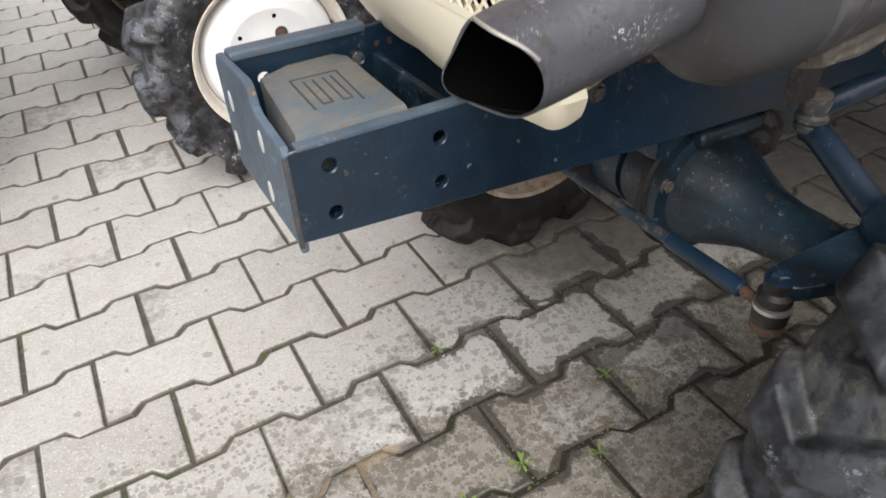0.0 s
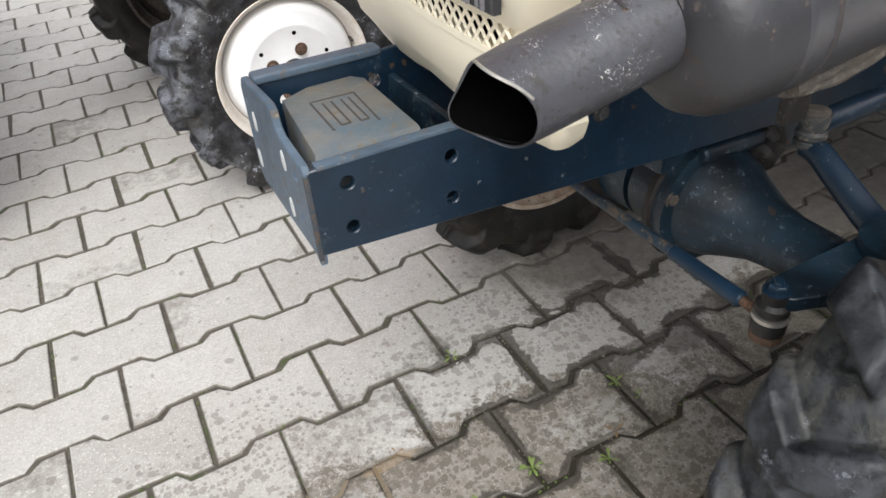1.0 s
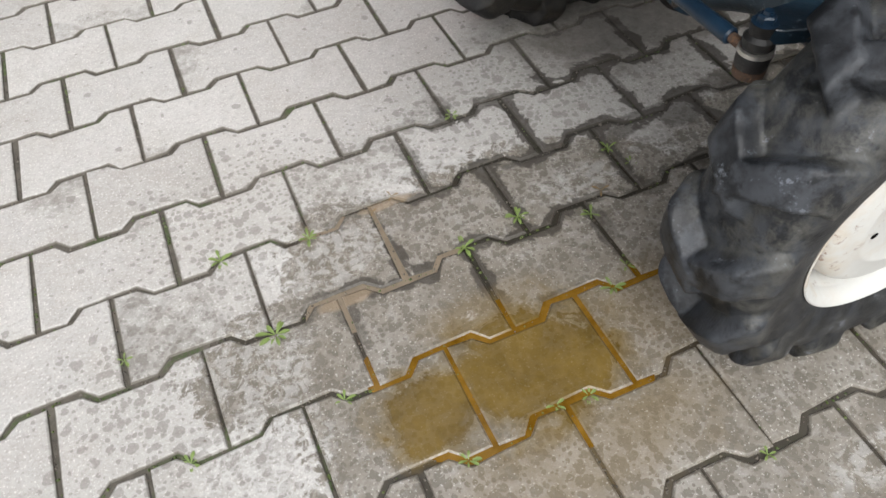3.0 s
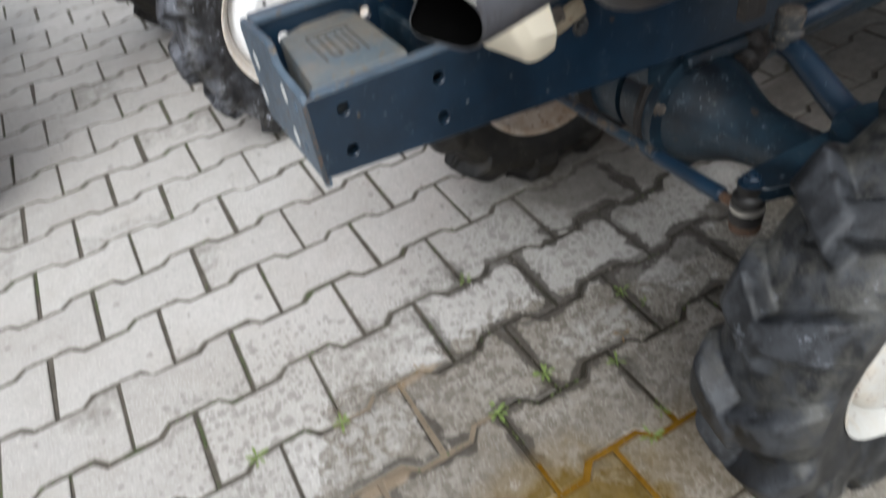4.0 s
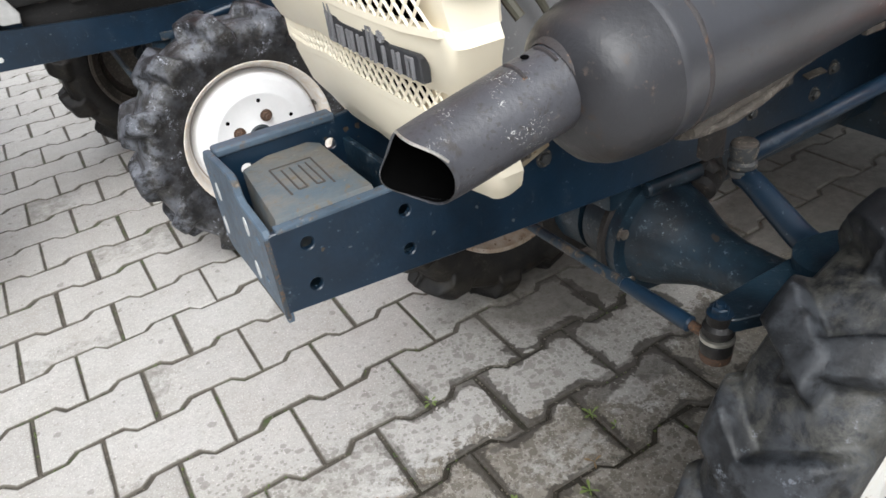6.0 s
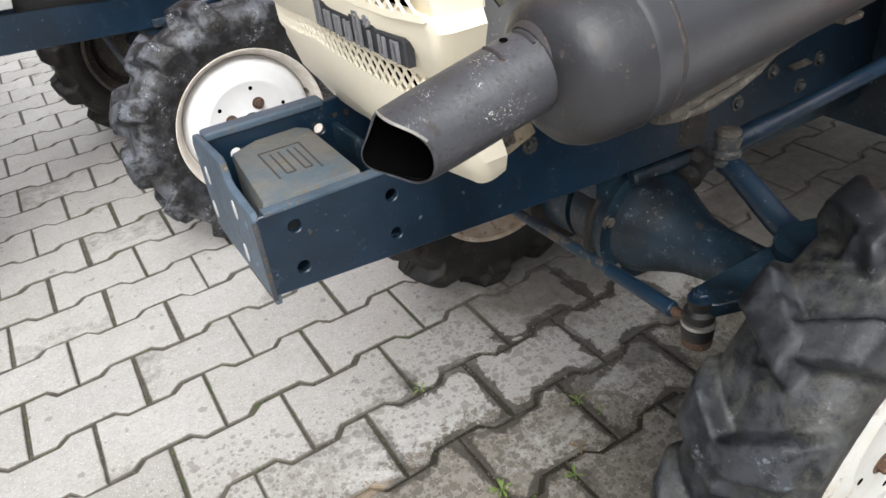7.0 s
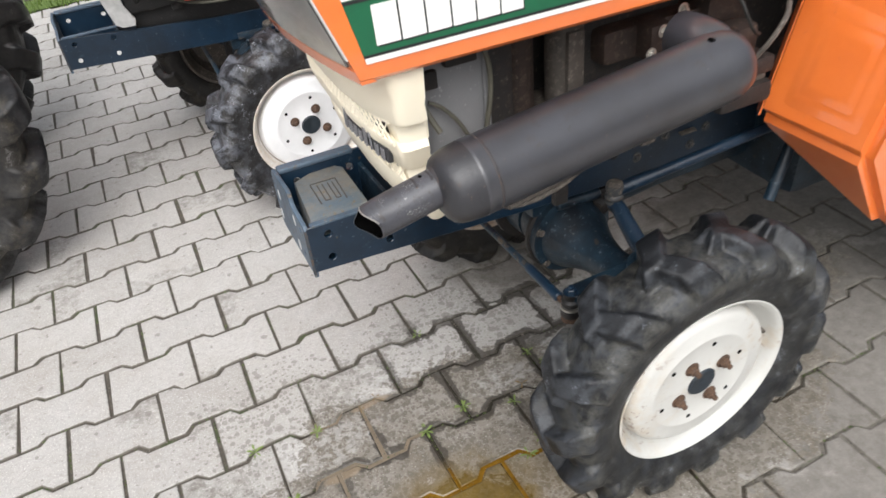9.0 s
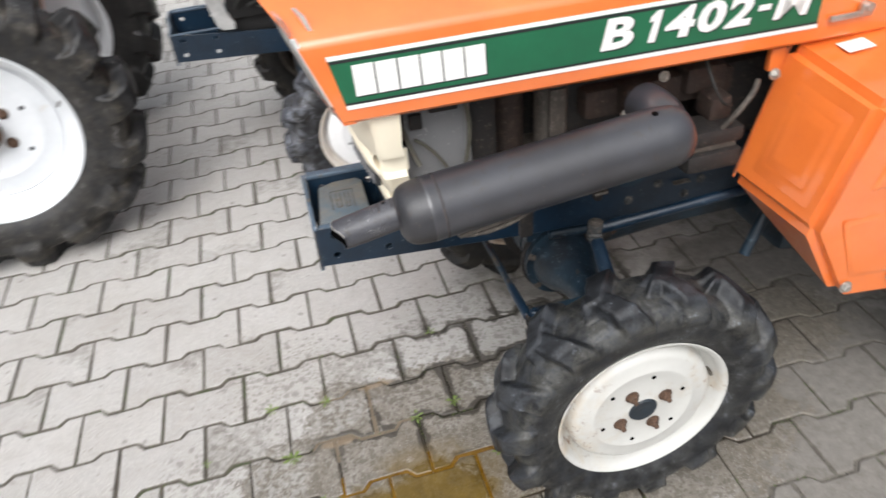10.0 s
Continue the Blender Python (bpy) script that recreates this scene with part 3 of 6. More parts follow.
def glass_material():
    m, n, l, b = shader("lamp_glass")
    src = coords(n, l)
    f = noise_node(n, l, src, 50, 4, 0.6)
    l.new(mix(n, l, ramp(n, l, f, 0.4, 0.7), (0.92, 0.95, 0.94), (0.80, 0.84, 0.83)), b.inputs["Base Color"])
    b.inputs["Roughness"].default_value, b.inputs["Transmission Weight"].default_value = 0.10, 0.92
    return m


LAMP_GLASS = glass_material()


# ---- mesh helpers ----
def finish(bm, name, material, smooth=35.0):
    bmesh.ops.recalc_face_normals(bm, faces=bm.faces)
    me = bpy.data.meshes.new(name)
    bm.to_mesh(me)
    bm.free()
    me.materials.append(material)
    if smooth:
        me.shade_smooth()
        me.set_sharp_from_angle(angle=radians(smooth))
    return me


BASE = {}
LAID = {"now": Matrix.Identity(4)}
PIVOT = Vector((0.2, -0.2, 0.5))


def laid(pitch=0.0, yaw=0.0, roll=0.0, shift=(0, 0, 0), size=1.0):
    """How the parts built next sit in their thing: nose up by pitch, turned and rolled, in degrees, about the pivot, sized and shifted."""
    turn = Matrix.Rotation(radians(yaw), 4, "Z") @ Matrix.Rotation(radians(pitch), 4, "Y") @ Matrix.Rotation(radians(roll), 4, "X")
    LAID["now"] = Matrix.Translation(PIVOT + Vector(shift)) @ turn @ Matrix.Scale(size, 4) @ Matrix.Translation(-PIVOT)


def part(name, bm, material, parent, label="", smooth=35.0, at=None):
    """Links a bmesh as one mesh object under a thing or under a part. Vertices are in the parent's space, less the parent's own base."""
    bmesh.ops.transform(bm, matrix=LAID["now"], verts=bm.verts)
    ob = new(name, finish(bm, name, material, smooth))
    ob.parent = parent
    ob.matrix_basis = at if at is not None else Matrix.Translation(-BASE.get(parent.name, Vector()))
    if label:
        ob["label"] = label
    return ob


def thing(name, place, label, category, base=(0, 0, 0), group="", kind=""):
    """An Empty at a thing's base; base: the point of the plan which that place stands for."""
    ob = tagged(new(name), label, category, group, kind)
    ob.matrix_world = place
    BASE[ob.name] = Vector(base)
    return ob


def join(*bms):
    out = bmesh.new()
    for b in bms:
        me = bpy.data.meshes.new("tmp")
        b.to_mesh(me)
        out.from_mesh(me)
        b.free()
        bpy.data.meshes.remove(me)
    return out


def box(cx, cy, cz, sx, sy, sz, bevel=0.002, m=None, seg=2):
    bm = bmesh.new()
    bmesh.ops.create_cube(bm, size=1)
    bmesh.ops.scale(bm, vec=(sx, sy, sz), verts=bm.verts)
    if bevel:
        bmesh.ops.bevel(bm, geom=bm.edges[:], offset=bevel, segments=seg, affect="EDGES", profile=0.6)
    if m is not None:
        bmesh.ops.transform(bm, matrix=m, verts=bm.verts)
    bmesh.ops.translate(bm, vec=(cx, cy, cz), verts=bm.verts)
    return bm


def rings(loops, close=True, cap=True):
    """A skin through closed loops of points."""
    bm = bmesh.new()
    vs = [[bm.verts.new(p) for p in loop] for loop in loops]
    k = len(vs[0])
    for a, b in zip(vs, vs[1:]):
        for i in range(k if close else k - 1):
            j = (i + 1) % k
            bm.faces.new((a[i], a[j], b[j], b[i]))
    if cap:
        bm.faces.new(vs[0][::-1])
        bm.faces.new(vs[-1])
    return bm


def frame_at(d):
    d = Vector(d).normalized()
    up = Vector((0, 0, 1)) if abs(d.z) < 0.9 else Vector((1, 0, 0))
    a = d.cross(up).normalized()
    return a, a.cross(d).normalized()


def rod(p0, p1, r0, r1=None, seg=20, bevel=0.0, cap=True):
    p0, p1 = Vector(p0), Vector(p1)
    r1 = r0 if r1 is None else r1
    a, b = frame_at(p1 - p0)
    d = (p1 - p0).normalized()
    stations = [(p0, r0), (p1, r1)]
    if bevel:
        stations = [(p0, r0 - bevel), (p0 + d * bevel, r0), (p1 - d * bevel, r1), (p1, r1 - bevel)]
    return rings([[p + (a * math.cos(t) + b * math.sin(t)) * r for t in (2 * math.pi * i / seg for i in range(seg))] for p, r in stations], cap=cap)


def lathe(profile, p0, axis, seg=48, cap=True):
    """profile: (distance along the axis, radius)."""
    p0, d = Vector(p0), Vector(axis).normalized()
    a, b = frame_at(d)
    return rings([[p0 + d * w + (a * math.cos(t) + b * math.sin(t)) * r for t in (2 * math.pi * i / seg for i in range(seg))] for w, r in profile], cap=cap)


def tube(points, r, seg=10, r_end=None):
    """A bent pipe or cable through points, smoothed."""
    pts = [Vector(p) for p in points]
    path = []
    for i in range(len(pts) - 1):
        p0, p1, p2, p3 = pts[max(i - 1, 0)], pts[i], pts[i + 1], pts[min(i + 2, len(pts) - 1)]
        for k in range(6):
            t = k / 6
            path.append(0.5 * ((2 * p1) + (p2 - p0) * t + (2 * p0 - 5 * p1 + 4 * p2 - p3) * t * t + (3 * p1 - p0 - 3 * p2 + p3) * t ** 3))
    path.append(pts[-1])
    loops, a = [], None
    for i, p in enumerate(path):
        d = (path[min(i + 1, len(path) - 1)] - path[max(i - 1, 0)]).normalized()
        if a is None:
            a, b = frame_at(d)
        a = (a - d * a.dot(d)).normalized()
        b = a.cross(d)
        rr = r if r_end is None else r + (r_end - r) * i / (len(path) - 1)
        loops.append([p + (a * math.cos(t) + b * math.sin(t)) * rr for t in (2 * math.pi * k / seg for k in range(seg))])
    return rings(loops)


def disc_points(cx, cy, r, k=16):
    return [(cx + r * math.cos(2 * math.pi * i / k), cy + r * math.sin(2 * math.pi * i / k)) for i in range(k)]


def plate(outline, holes, thick, m, bevel=0.0012):
    """A sheet with cut-out holes: outline and holes in its own plane, thick along its own z, laid by the matrix m."""
    bm = bmesh.new()
    edges = []
    for loop in (outline, *holes):
        vs = [bm.verts.new((x, y, 0)) for x, y in loop]
        edges += [bm.edges.new((vs[i], vs[(i + 1) % len(vs)])) for i in range(len(vs))]
    bmesh.ops.triangle_fill(bm, use_beauty=True, use_dissolve=False, edges=edges)
    faces = bm.faces[:]
    ext = bmesh.ops.extrude_face_region(bm, geom=faces)
    bmesh.ops.translate(bm, vec=(0, 0, thick), verts=[g for g in ext["geom"] if isinstance(g, bmesh.types.BMVert)])
    bmesh.ops.recalc_face_normals(bm, faces=bm.faces)
    if bevel:
        rim = [e for e in bm.edges if len(e.link_faces) == 2 and e.calc_face_angle(0) > 1.0 and abs(e.verts[0].co.z - e.verts[1].co.z) < 1e-6]
        bmesh.ops.bevel(bm, geom=rim, offset=bevel, segments=1, affect="EDGES")
    bmesh.ops.transform(bm, matrix=m, verts=bm.verts)
    return bm


XZ = Matrix(((1, 0, 0, 0), (0, 0, -1, 0), (0, 1, 0, 0), (0, 0, 0, 1)))   # plane x,z ; thickness towards -y
YZ = Matrix(((0, 0, -1, 0), (1, 0, 0, 0), (0, 1, 0, 0), (0, 0, 0, 1)))   # plane y,z ; thickness towards -x


def hexbolt(p, axis, r=0.008, h=0.007, stud=0.0):
    p, d = Vector(p), Vector(axis).normalized()
    bms = [lathe(((0, r * 1.45), (0.0015, r * 1.45)), p, d, 18), lathe(((0.001, r), (h * 0.8, r), (h, r * 0.82)), p, d, 6)]
    if stud:
        bms.append(rod(p + d * h * 0.9, p + d * (h + stud), r * 0.55, r * 0.5, 10))
    return join(*bms)


def roughen(bm, amount, size, seed=0.0):
    for v in bm.verts:
        v.co += noise.noise_vector(v.co * size + Vector((seed, 0, 0))) * amount
    return bm


# ---- ground and paving ----
ground_bm = bmesh.new()
bmesh.ops.create_grid(ground_bm, x_segments=2, y_segments=2, size=400)
ground = tagged(new("ground", finish(ground_bm, "ground", JOINT, 0)), "dark sandy soil under and around the pavers", "ground", kind="structure")
ground.location = (0, 0, -0.0043)


def paver_outline(gx, gy):
    """Bone-shaped block: wide ends, waisted middle, 45 degree ramps. gx, gy: half-joints at the heads and along the beds."""
    a, w, nrw = L / 2 - gx, P / 2 + STEP - gy, P / 2 - STEP - gy
    r0, r1 = L / 4 - STEP, L / 4 + STEP
    k = gy * 0.42
    return [(-a, -w), (-r1 - k, -w), (-r0 - k, -nrw), (r0 + k, -nrw), (r1 + k, -w), (a, -w),
            (a, w), (r1 + k, w), (r0 + k, nrw), (-r0 - k, nrw), (-r1 - k, w), (-a, w)]


def paver_mesh(name, seed):
    rng = random.Random(seed)
    low, mid, top = paver_outline(0.0025, 0.0031), paver_outline(0.0036, 0.0042), paver_outline(0.0062, 0.0068)
    jit = [(rng.uniform(-0.0017, 0.0017), rng.uniform(-0.0016, 0.0016)) for _ in low]
    loops = []
    for pts, z in ((low, -0.0045), (mid, -0.0016), (top, 0.0)):
        loops.append([(x + jx, y + jy, z + (rng.uniform(-0.00012, 0.00008) if z == 0 else 0)) for (x, y), (jx, jy) in zip(pts, jit)])
    bm = rings(loops, cap=False)
    bm.verts.ensure_lookup_table()
    n = len(low)
    tops = bm.verts[2 * n:3 * n]
    for q in ((0, 1, 10, 11), (1, 2, 9, 10), (2, 3, 8, 9), (3, 4, 7, 8), (4, 5, 6, 7)):
        bm.faces.new([tops[i] for i in q])
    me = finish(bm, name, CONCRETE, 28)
    return me


def drift(y):
    """The courses creep sideways, row by row."""
    return -0.012 * y - 0.0103 * y * abs(y)


def paver_pose(i, j, rng):
    y = P * (j + 0.5)
    x = L * i + (L / 2 if j % 2 == 0 else 0.0) + drift(y)
    return pose(x + rng.uniform(-0.0012, 0.0012), y + rng.uniform(-0.0012, 0.0012), rng.uniform(-0.0007, 0.0008),
                rng.uniform(-0.28, 0.28), rng.uniform(-0.2, 0.2), rng.uniform(-0.45, 0.45))


# ---- wheels ----
TYRES = {}


def tyre_mesh(s, lugs, hub_height, rubber, phase=0.0):
    """One moulded skin: a rounded carcass, with two rows of slanted lugs raised out of it."""
    key = (s, lugs, hub_height, rubber.name, phase)
    if key in TYRES:
        return TYRES[key]
    half = [(0.0, 0.2560), (0.022, 0.2552), (0.042, 0.2515), (0.054, 0.2440), (0.0610, 0.2325), (0.0645, 0.2170), (0.0635, 0.1990), (0.0605, 0.1860), (0.0590, 0.1845), (0.0580, 0.1820), (0.0535, 0.1740), (0.0480, 0.1660), (0.0430, 0.1620)]
    fine = [0.0]
    for (w0, r0), (w1, r1) in zip(half, half[1:]):
        fine.append(fine[-1] + math.hypot(w1 - w0, r1 - r0))
    total = fine[-1]
    us = np.concatenate((np.linspace(0, 0.092, 30), np.linspace(0.095, total, 10)))
    hw, hr = np.interp(us, fine, [p[0] for p in half]), np.interp(us, fine, [p[1] for p in half])
    hw = np.convolve(np.pad(hw, 1, mode="edge"), (0.25, 0.5, 0.25), "valid")
    hw[0] = 0.0
    u = np.concatenate((-us[:0:-1], us))
    w, r = np.concatenate((-hw[:0:-1], hw)), np.concatenate((hr[:0:-1], hr))
    tw, tr = np.gradient(w), np.gradient(r)
    ln = np.hypot(tw, tr)
    nw, nr = -tr / ln, tw / ln
    k = lugs * 40
    th = np.arange(k) * 2 * math.pi / k
    rise = np.zeros((len(u), k))
    step = 2 * math.pi / lugs
    smooth = lambda a, b, x: (lambda t: t * t * (3 - 2 * t))(np.clip((x - a) / (b - a), 0, 1))
    rng = np.random.RandomState(lugs)
    wear = 1 - 0.22 * rng.rand(2, lugs)
    for row, sgn in enumerate((-1, 1)):
        v = u * sgn
        turn = -2.6 * np.clip(v, -0.02, 0.062) + 0.4 * np.clip(v - 0.062, 0, 0.05)
        rel = (th[None, :] - phase - turn[:, None] - step * (0.50 if sgn > 0 else 0.54)) / step
        idx = np.round(rel).astype(int)
        d = np.abs(rel - idx) * step * r[:, None] * 0.78
        half_w = 0.0150 + 0.07 * np.clip(v, 0, 0.09)
        f = 1 - smooth(0, 1, (d - (half_w[:, None] - 0.0030)) / 0.0070)
        top = 0.0315 * smooth(-0.022, -0.008, v) * (1 - 0.50 * smooth(0.038, 0.062, v)) * (1 - smooth(0.062, 0.090, v))
        rise = np.maximum(rise, f * top[:, None] * wear[row][idx % lugs])
    ww, rr = (w[:, None] + nw[:, None] * rise) * s, (r[:, None] + nr[:, None] * rise) * s
    ww = np.where(ww < 0, ww * 0.95, ww)
    xs, ys, zs = rr * np.cos(th), -ww + 0 * th, rr * np.sin(th)
    low = -hub_height + 0.001
    verts = []
    for x, y, z in zip(xs.ravel(), ys.ravel(), zs.ravel()):
        p = Vector((x, y, z))
        q = noise.noise_vector(p * (45 / s)) * 0.0006 * s + noise.noise_vector(p * (11 / s)) * 0.0016 * s
        p += q if math.hypot(p.x, p.z) > 0.178 * s else q * 0.05
        if p.z < low + 0.02 * s:
            p.y *= 1 + 0.06 * min(1.0, (low + 0.02 * s - p.z) / (0.03 * s))
        p.z = max(p.z, low)
        verts.append(p)
    faces = [(a * k + i, a * k + (i + 1) % k, (a + 1) * k + (i + 1) % k, (a + 1) * k + i) for a in range(len(u) - 1) for i in range(k)]
    me = bpy.data.meshes.new("tyre")
    me.from_pydata(verts, [], faces)
    me.materials.append(rubber)
    me.shade_smooth()
    TYRES[key] = me
    return me


def wheel(parent, at, s=1.0, hub_height=0.268, lugs=12, rubber=None, bolt_turn=30, enamel=None, bolts=4, name="wheel", label="", deep=0.0, phase=0.0):
    """A farm wheel with its axle along y, the outer side towards -y. s: size against the small front wheel."""
    rubber, enamel = rubber or RUBBER, enamel or RIM
    hub = part(name, lathe(((-0.012 * s, 0.028 * s), (0.0470 * s - deep, 0.028 * s), (0.0500 * s - deep, 0.025 * s), (0.0500 * s - deep, 0.012 * s), (0.0475 * s - deep, 0.006 * s)), (0, 0, 0), (0, -1, 0), 28),
               HUB_BLUE, parent, label, at=at)
    # pressed steel rim: lip, barrel, well and dished disc
    prof = [(-0.052, 0.160), (-0.054, 0.168), (-0.050, 0.170), (-0.044, 0.160), (-0.030, 0.154), (-0.015, 0.138), (0.005, 0.136), (0.016, 0.150), (0.036, 0.157),
            (0.045, 0.161), (0.049, 0.168), (0.0525, 0.1705), (0.0535, 0.1690), (0.0525, 0.1665), (0.047, 0.1600), (0.034, 0.1562), (0.018, 0.1532), (0.008, 0.1505), (0.005, 0.1470),
            (0.009, 0.1445), (0.024, 0.1428), (0.0365, 0.1392), (0.0425, 0.1335), (0.0448, 0.1250), (0.0455, 0.1050), (0.0472, 0.1020), (0.0474, 0.0965), (0.0460, 0.0930), (0.0455, 0.0350), (0.0475, 0.0290), (0.030, 0.0285), (0.024, 0.1200), (0.006, 0.1340), (-0.02, 0.1360)]
    disc = range(len(prof) - 14, len(prof) - 2)
    prof = [(w * s - (deep if i in disc else 0), r * s) for i, (w, r) in enumerate(prof)]
    rim = part("rim", lathe(prof, (0, 0, 0), (0, -1, 0), 72, cap=False), enamel, hub, at=Matrix.Identity(4), smooth=40)
    # small round holes in the disc, their darkness painted as thin black discs
    for k in range(6):
        a = math.radians(20 + 60 * k)
        hole_bm = lathe(((0, 0.0046 * s), (0.0008, 0.0046 * s)), (0.083 * s * math.cos(a), -0.0455 * s + deep, 0.083 * s * math.sin(a)), (0, -1, 0), 14)
        part("vent_hole_disc", hole_bm, SOOT_DARK, hub, at=Matrix.Identity(4))
    for k in range(bolts):
        a = math.radians(bolt_turn + 360 / bolts * k)
        p = (0.050 * s * math.cos(a), -0.0455 * s + deep, 0.050 * s * math.sin(a))
        part("wheel_bolt", hexbolt(p, (0, -1, 0), 0.0095 * min(s, 1.3), 0.010, 0.008), RUST, hub, at=Matrix.Identity(4))
    part("valve", rod((0.146 * s, -0.010 * s, 0.030 * s), (0.144 * s, -0.034 * s, 0.029 * s), 0.0042, 0.0034, 10), CASTING, hub, at=Matrix.Identity(4))
    tyre = new("tyre", tyre_mesh(s, lugs, hub_height, rubber, phase))
    tyre.parent = hub
    return hub


# ---- blue front bracket with its side frames ----
MARK = ((-0.095, 0.006, -0.049, 0.004), (-0.095, 0.006, -0.097, -0.066), (-0.049, 0.004, -0.053, -0.071), (-0.085, -0.004, -0.087, -0.060), (-0.076, -0.004, -0.078, -0.060), (-0.087, -0.060, -0.078, -0.060), (-0.066, -0.005, -0.068, -0.062), (-0.058, -0.005, -0.060, -0.062), (-0.068, -0.062, -0.060, -0.062))


def cover_box(t):
    """Dusty steel box on the bracket, its lid with a sunk mark."""
    cover = rings([[(x * k + cx * (1 - k), max(y, -0.086 if z < 0.558 else -1) * k + cy * (1 - k), z) for x, y in ((-0.130, -0.103), (-0.026, -0.103), (-0.022, 0.038), (-0.033, 0.051), (-0.084, 0.051), (-0.117, 0.034))]
                   for cx, cy in ((-0.075, -0.025),) for z, k in ((0.483, 1.0), (0.557, 1.0), (0.560, 1.0), (0.566, 0.990), (0.5695, 0.970), (0.5705, 0.935))])
    bmesh.ops.bevel(cover, geom=[e for e in cover.edges if abs(e.verts[0].co.z - e.verts[1].co.z) > 0.03], offset=0.005, segments=3, affect="EDGES")
    c = part("cover_box", roughen(cover, 0.0006, 60), BOX_METAL, t, "dusty steel box with a raised ribbed emblem")
    for x0, y0, x1, y1 in MARK:
        part("sunk_line", rod((x0, y0, 0.5702), (x1, y1, 0.5702), 0.0013, seg=6), GROOVE, c, at=Matrix.Identity(4))


def bracket(t, boxed=True):
    """Blue channel of two side plates; boxed: with the cover box and the stepped side plate."""
    hole = lambda x, z, r=0.0066: disc_points(x, z, r, 18)
    near = [(-0.145, 0.472), (0.30, 0.440), (1.30, 0.395), (1.30, 0.56), (0.50, 0.600), (0.10, 0.615), (0.045, 0.575), (0.03, 0.562), (-0.140, 0.562), (-0.145, 0.557)]
    if not boxed:
        near = [(-0.145, 0.472), (0.30, 0.440), (1.30, 0.395), (1.30, 0.470), (0.30, 0.518), (-0.140, 0.562), (-0.145, 0.557)]
    part("side_plate", plate(near, [hole(-0.107, 0.540), hole(-0.108, 0.493), hole(-0.002, 0.488), hole(-0.001, 0.534)], 0.008, Matrix.Translation((0, -0.104, 0)) @ XZ), BLUE, t)
    far = [(-0.137, 0.476), (0.30, 0.440), (1.30, 0.395), (1.30, 0.56), (0.25, 0.600), (0.0, 0.588), (-0.137, 0.588)]
    part("side_plate", plate(far, [hole(-0.107, 0.561), hole(-0.006, 0.558), hole(-0.107, 0.505)], 0.008, Matrix.Translation((0, 0.058, 0)) @ XZ), BLUE, t)
    part("top_flange", box(-0.066, 0.058, 0.589, 0.142, 0.022, 0.010, 0.0045, seg=3), BLUE_EDGE, t)
    part("top_flange", box(-0.050, -0.107, 0.5625, 0.168, 0.0125, 0.005, 0.0018), BLUE_EDGE, t, "worn pale top edge")
    slot = lambda y, z: [(y + 0.006 * math.cos(a), z + 0.011 * math.sin(a)) for a in (2 * math.pi * k / 16 for k in range(16))]
    face = [(-0.1115, 0.462), (-0.1035, 0.470), (0.060, 0.472), (0.072, 0.482), (0.072, 0.580), (0.062, 0.592), (-0.030, 0.597), (-0.038, 0.593), (-0.043, 0.577), (-0.050, 0.572), (-0.106, 0.566), (-0.1115, 0.560)]
    part("front_plate", plate(face, [slot(0.041, 0.551), slot(0.057, 0.502), slot(-0.050, 0.547), slot(-0.045, 0.493), disc_points(0.063, 0.566, 0.0045), disc_points(-0.084, 0.546, 0.0045), disc_points(-0.079, 0.497, 0.0045), disc_points(0.062, 0.53, 0.004)],
         0.008, Matrix.Translation((-0.138, 0, 0)) @ YZ), BLUE_EDGE, t, "front plate with slotted holes and rust at the corner")
    part("weld_edge", box(-0.1435, -0.1098, 0.5125, 0.0055, 0.0050, 0.092, 0.0018), CORNER, t, "rusty corner edge")
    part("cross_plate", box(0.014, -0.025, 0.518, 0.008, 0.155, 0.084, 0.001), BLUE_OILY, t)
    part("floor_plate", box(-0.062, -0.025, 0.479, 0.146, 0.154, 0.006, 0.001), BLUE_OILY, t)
    for y, z in ((0.041, 0.551), (0.057, 0.502), (-0.050, 0.547), (-0.045, 0.493)):
        plug = plate(slot(y, z), [], 0.002, Matrix.Translation((-0.1444, 0, 0)) @ YZ, 0)
        part("slot_plug", plug, PALE, t, "pale plug in a slotted hole")
    if boxed:
        cover_box(t)
    if not boxed:
        for x, z in ((-0.108, 0.493), (-0.002, 0.488)):
            part("hole_plug", lathe(((0, 0.0062), (0.002, 0.0062)), (x, -0.1125, z), (0, -1, 0), 14), PALE, t, "pale plug")
        return
    for p in ((0.178, -0.112, 0.530), (0.534, -0.112, 0.474), (0.603, -0.112, 0.500), (0.671, -0.112, 0.460), (0.708, -0.112, 0.490)):
        part("frame_bolt", hexbolt(p, (0, -1, 0), 0.0075, 0.007), GREASY, t)
    part("bent_tab", box(0.655, -0.119, 0.497, 0.040, 0.012, 0.003, 0.001, Matrix.Rotation(0.3, 4, "X")), CASTING, t, "bare bent metal tab")
    part("inner_gusset", box(0.155, -0.116, 0.548, 0.050, 0.006, 0.022, 0.001, Matrix.Rotation(-0.35, 4, "Y")), BARE, t, "rust-stained bare gusset")


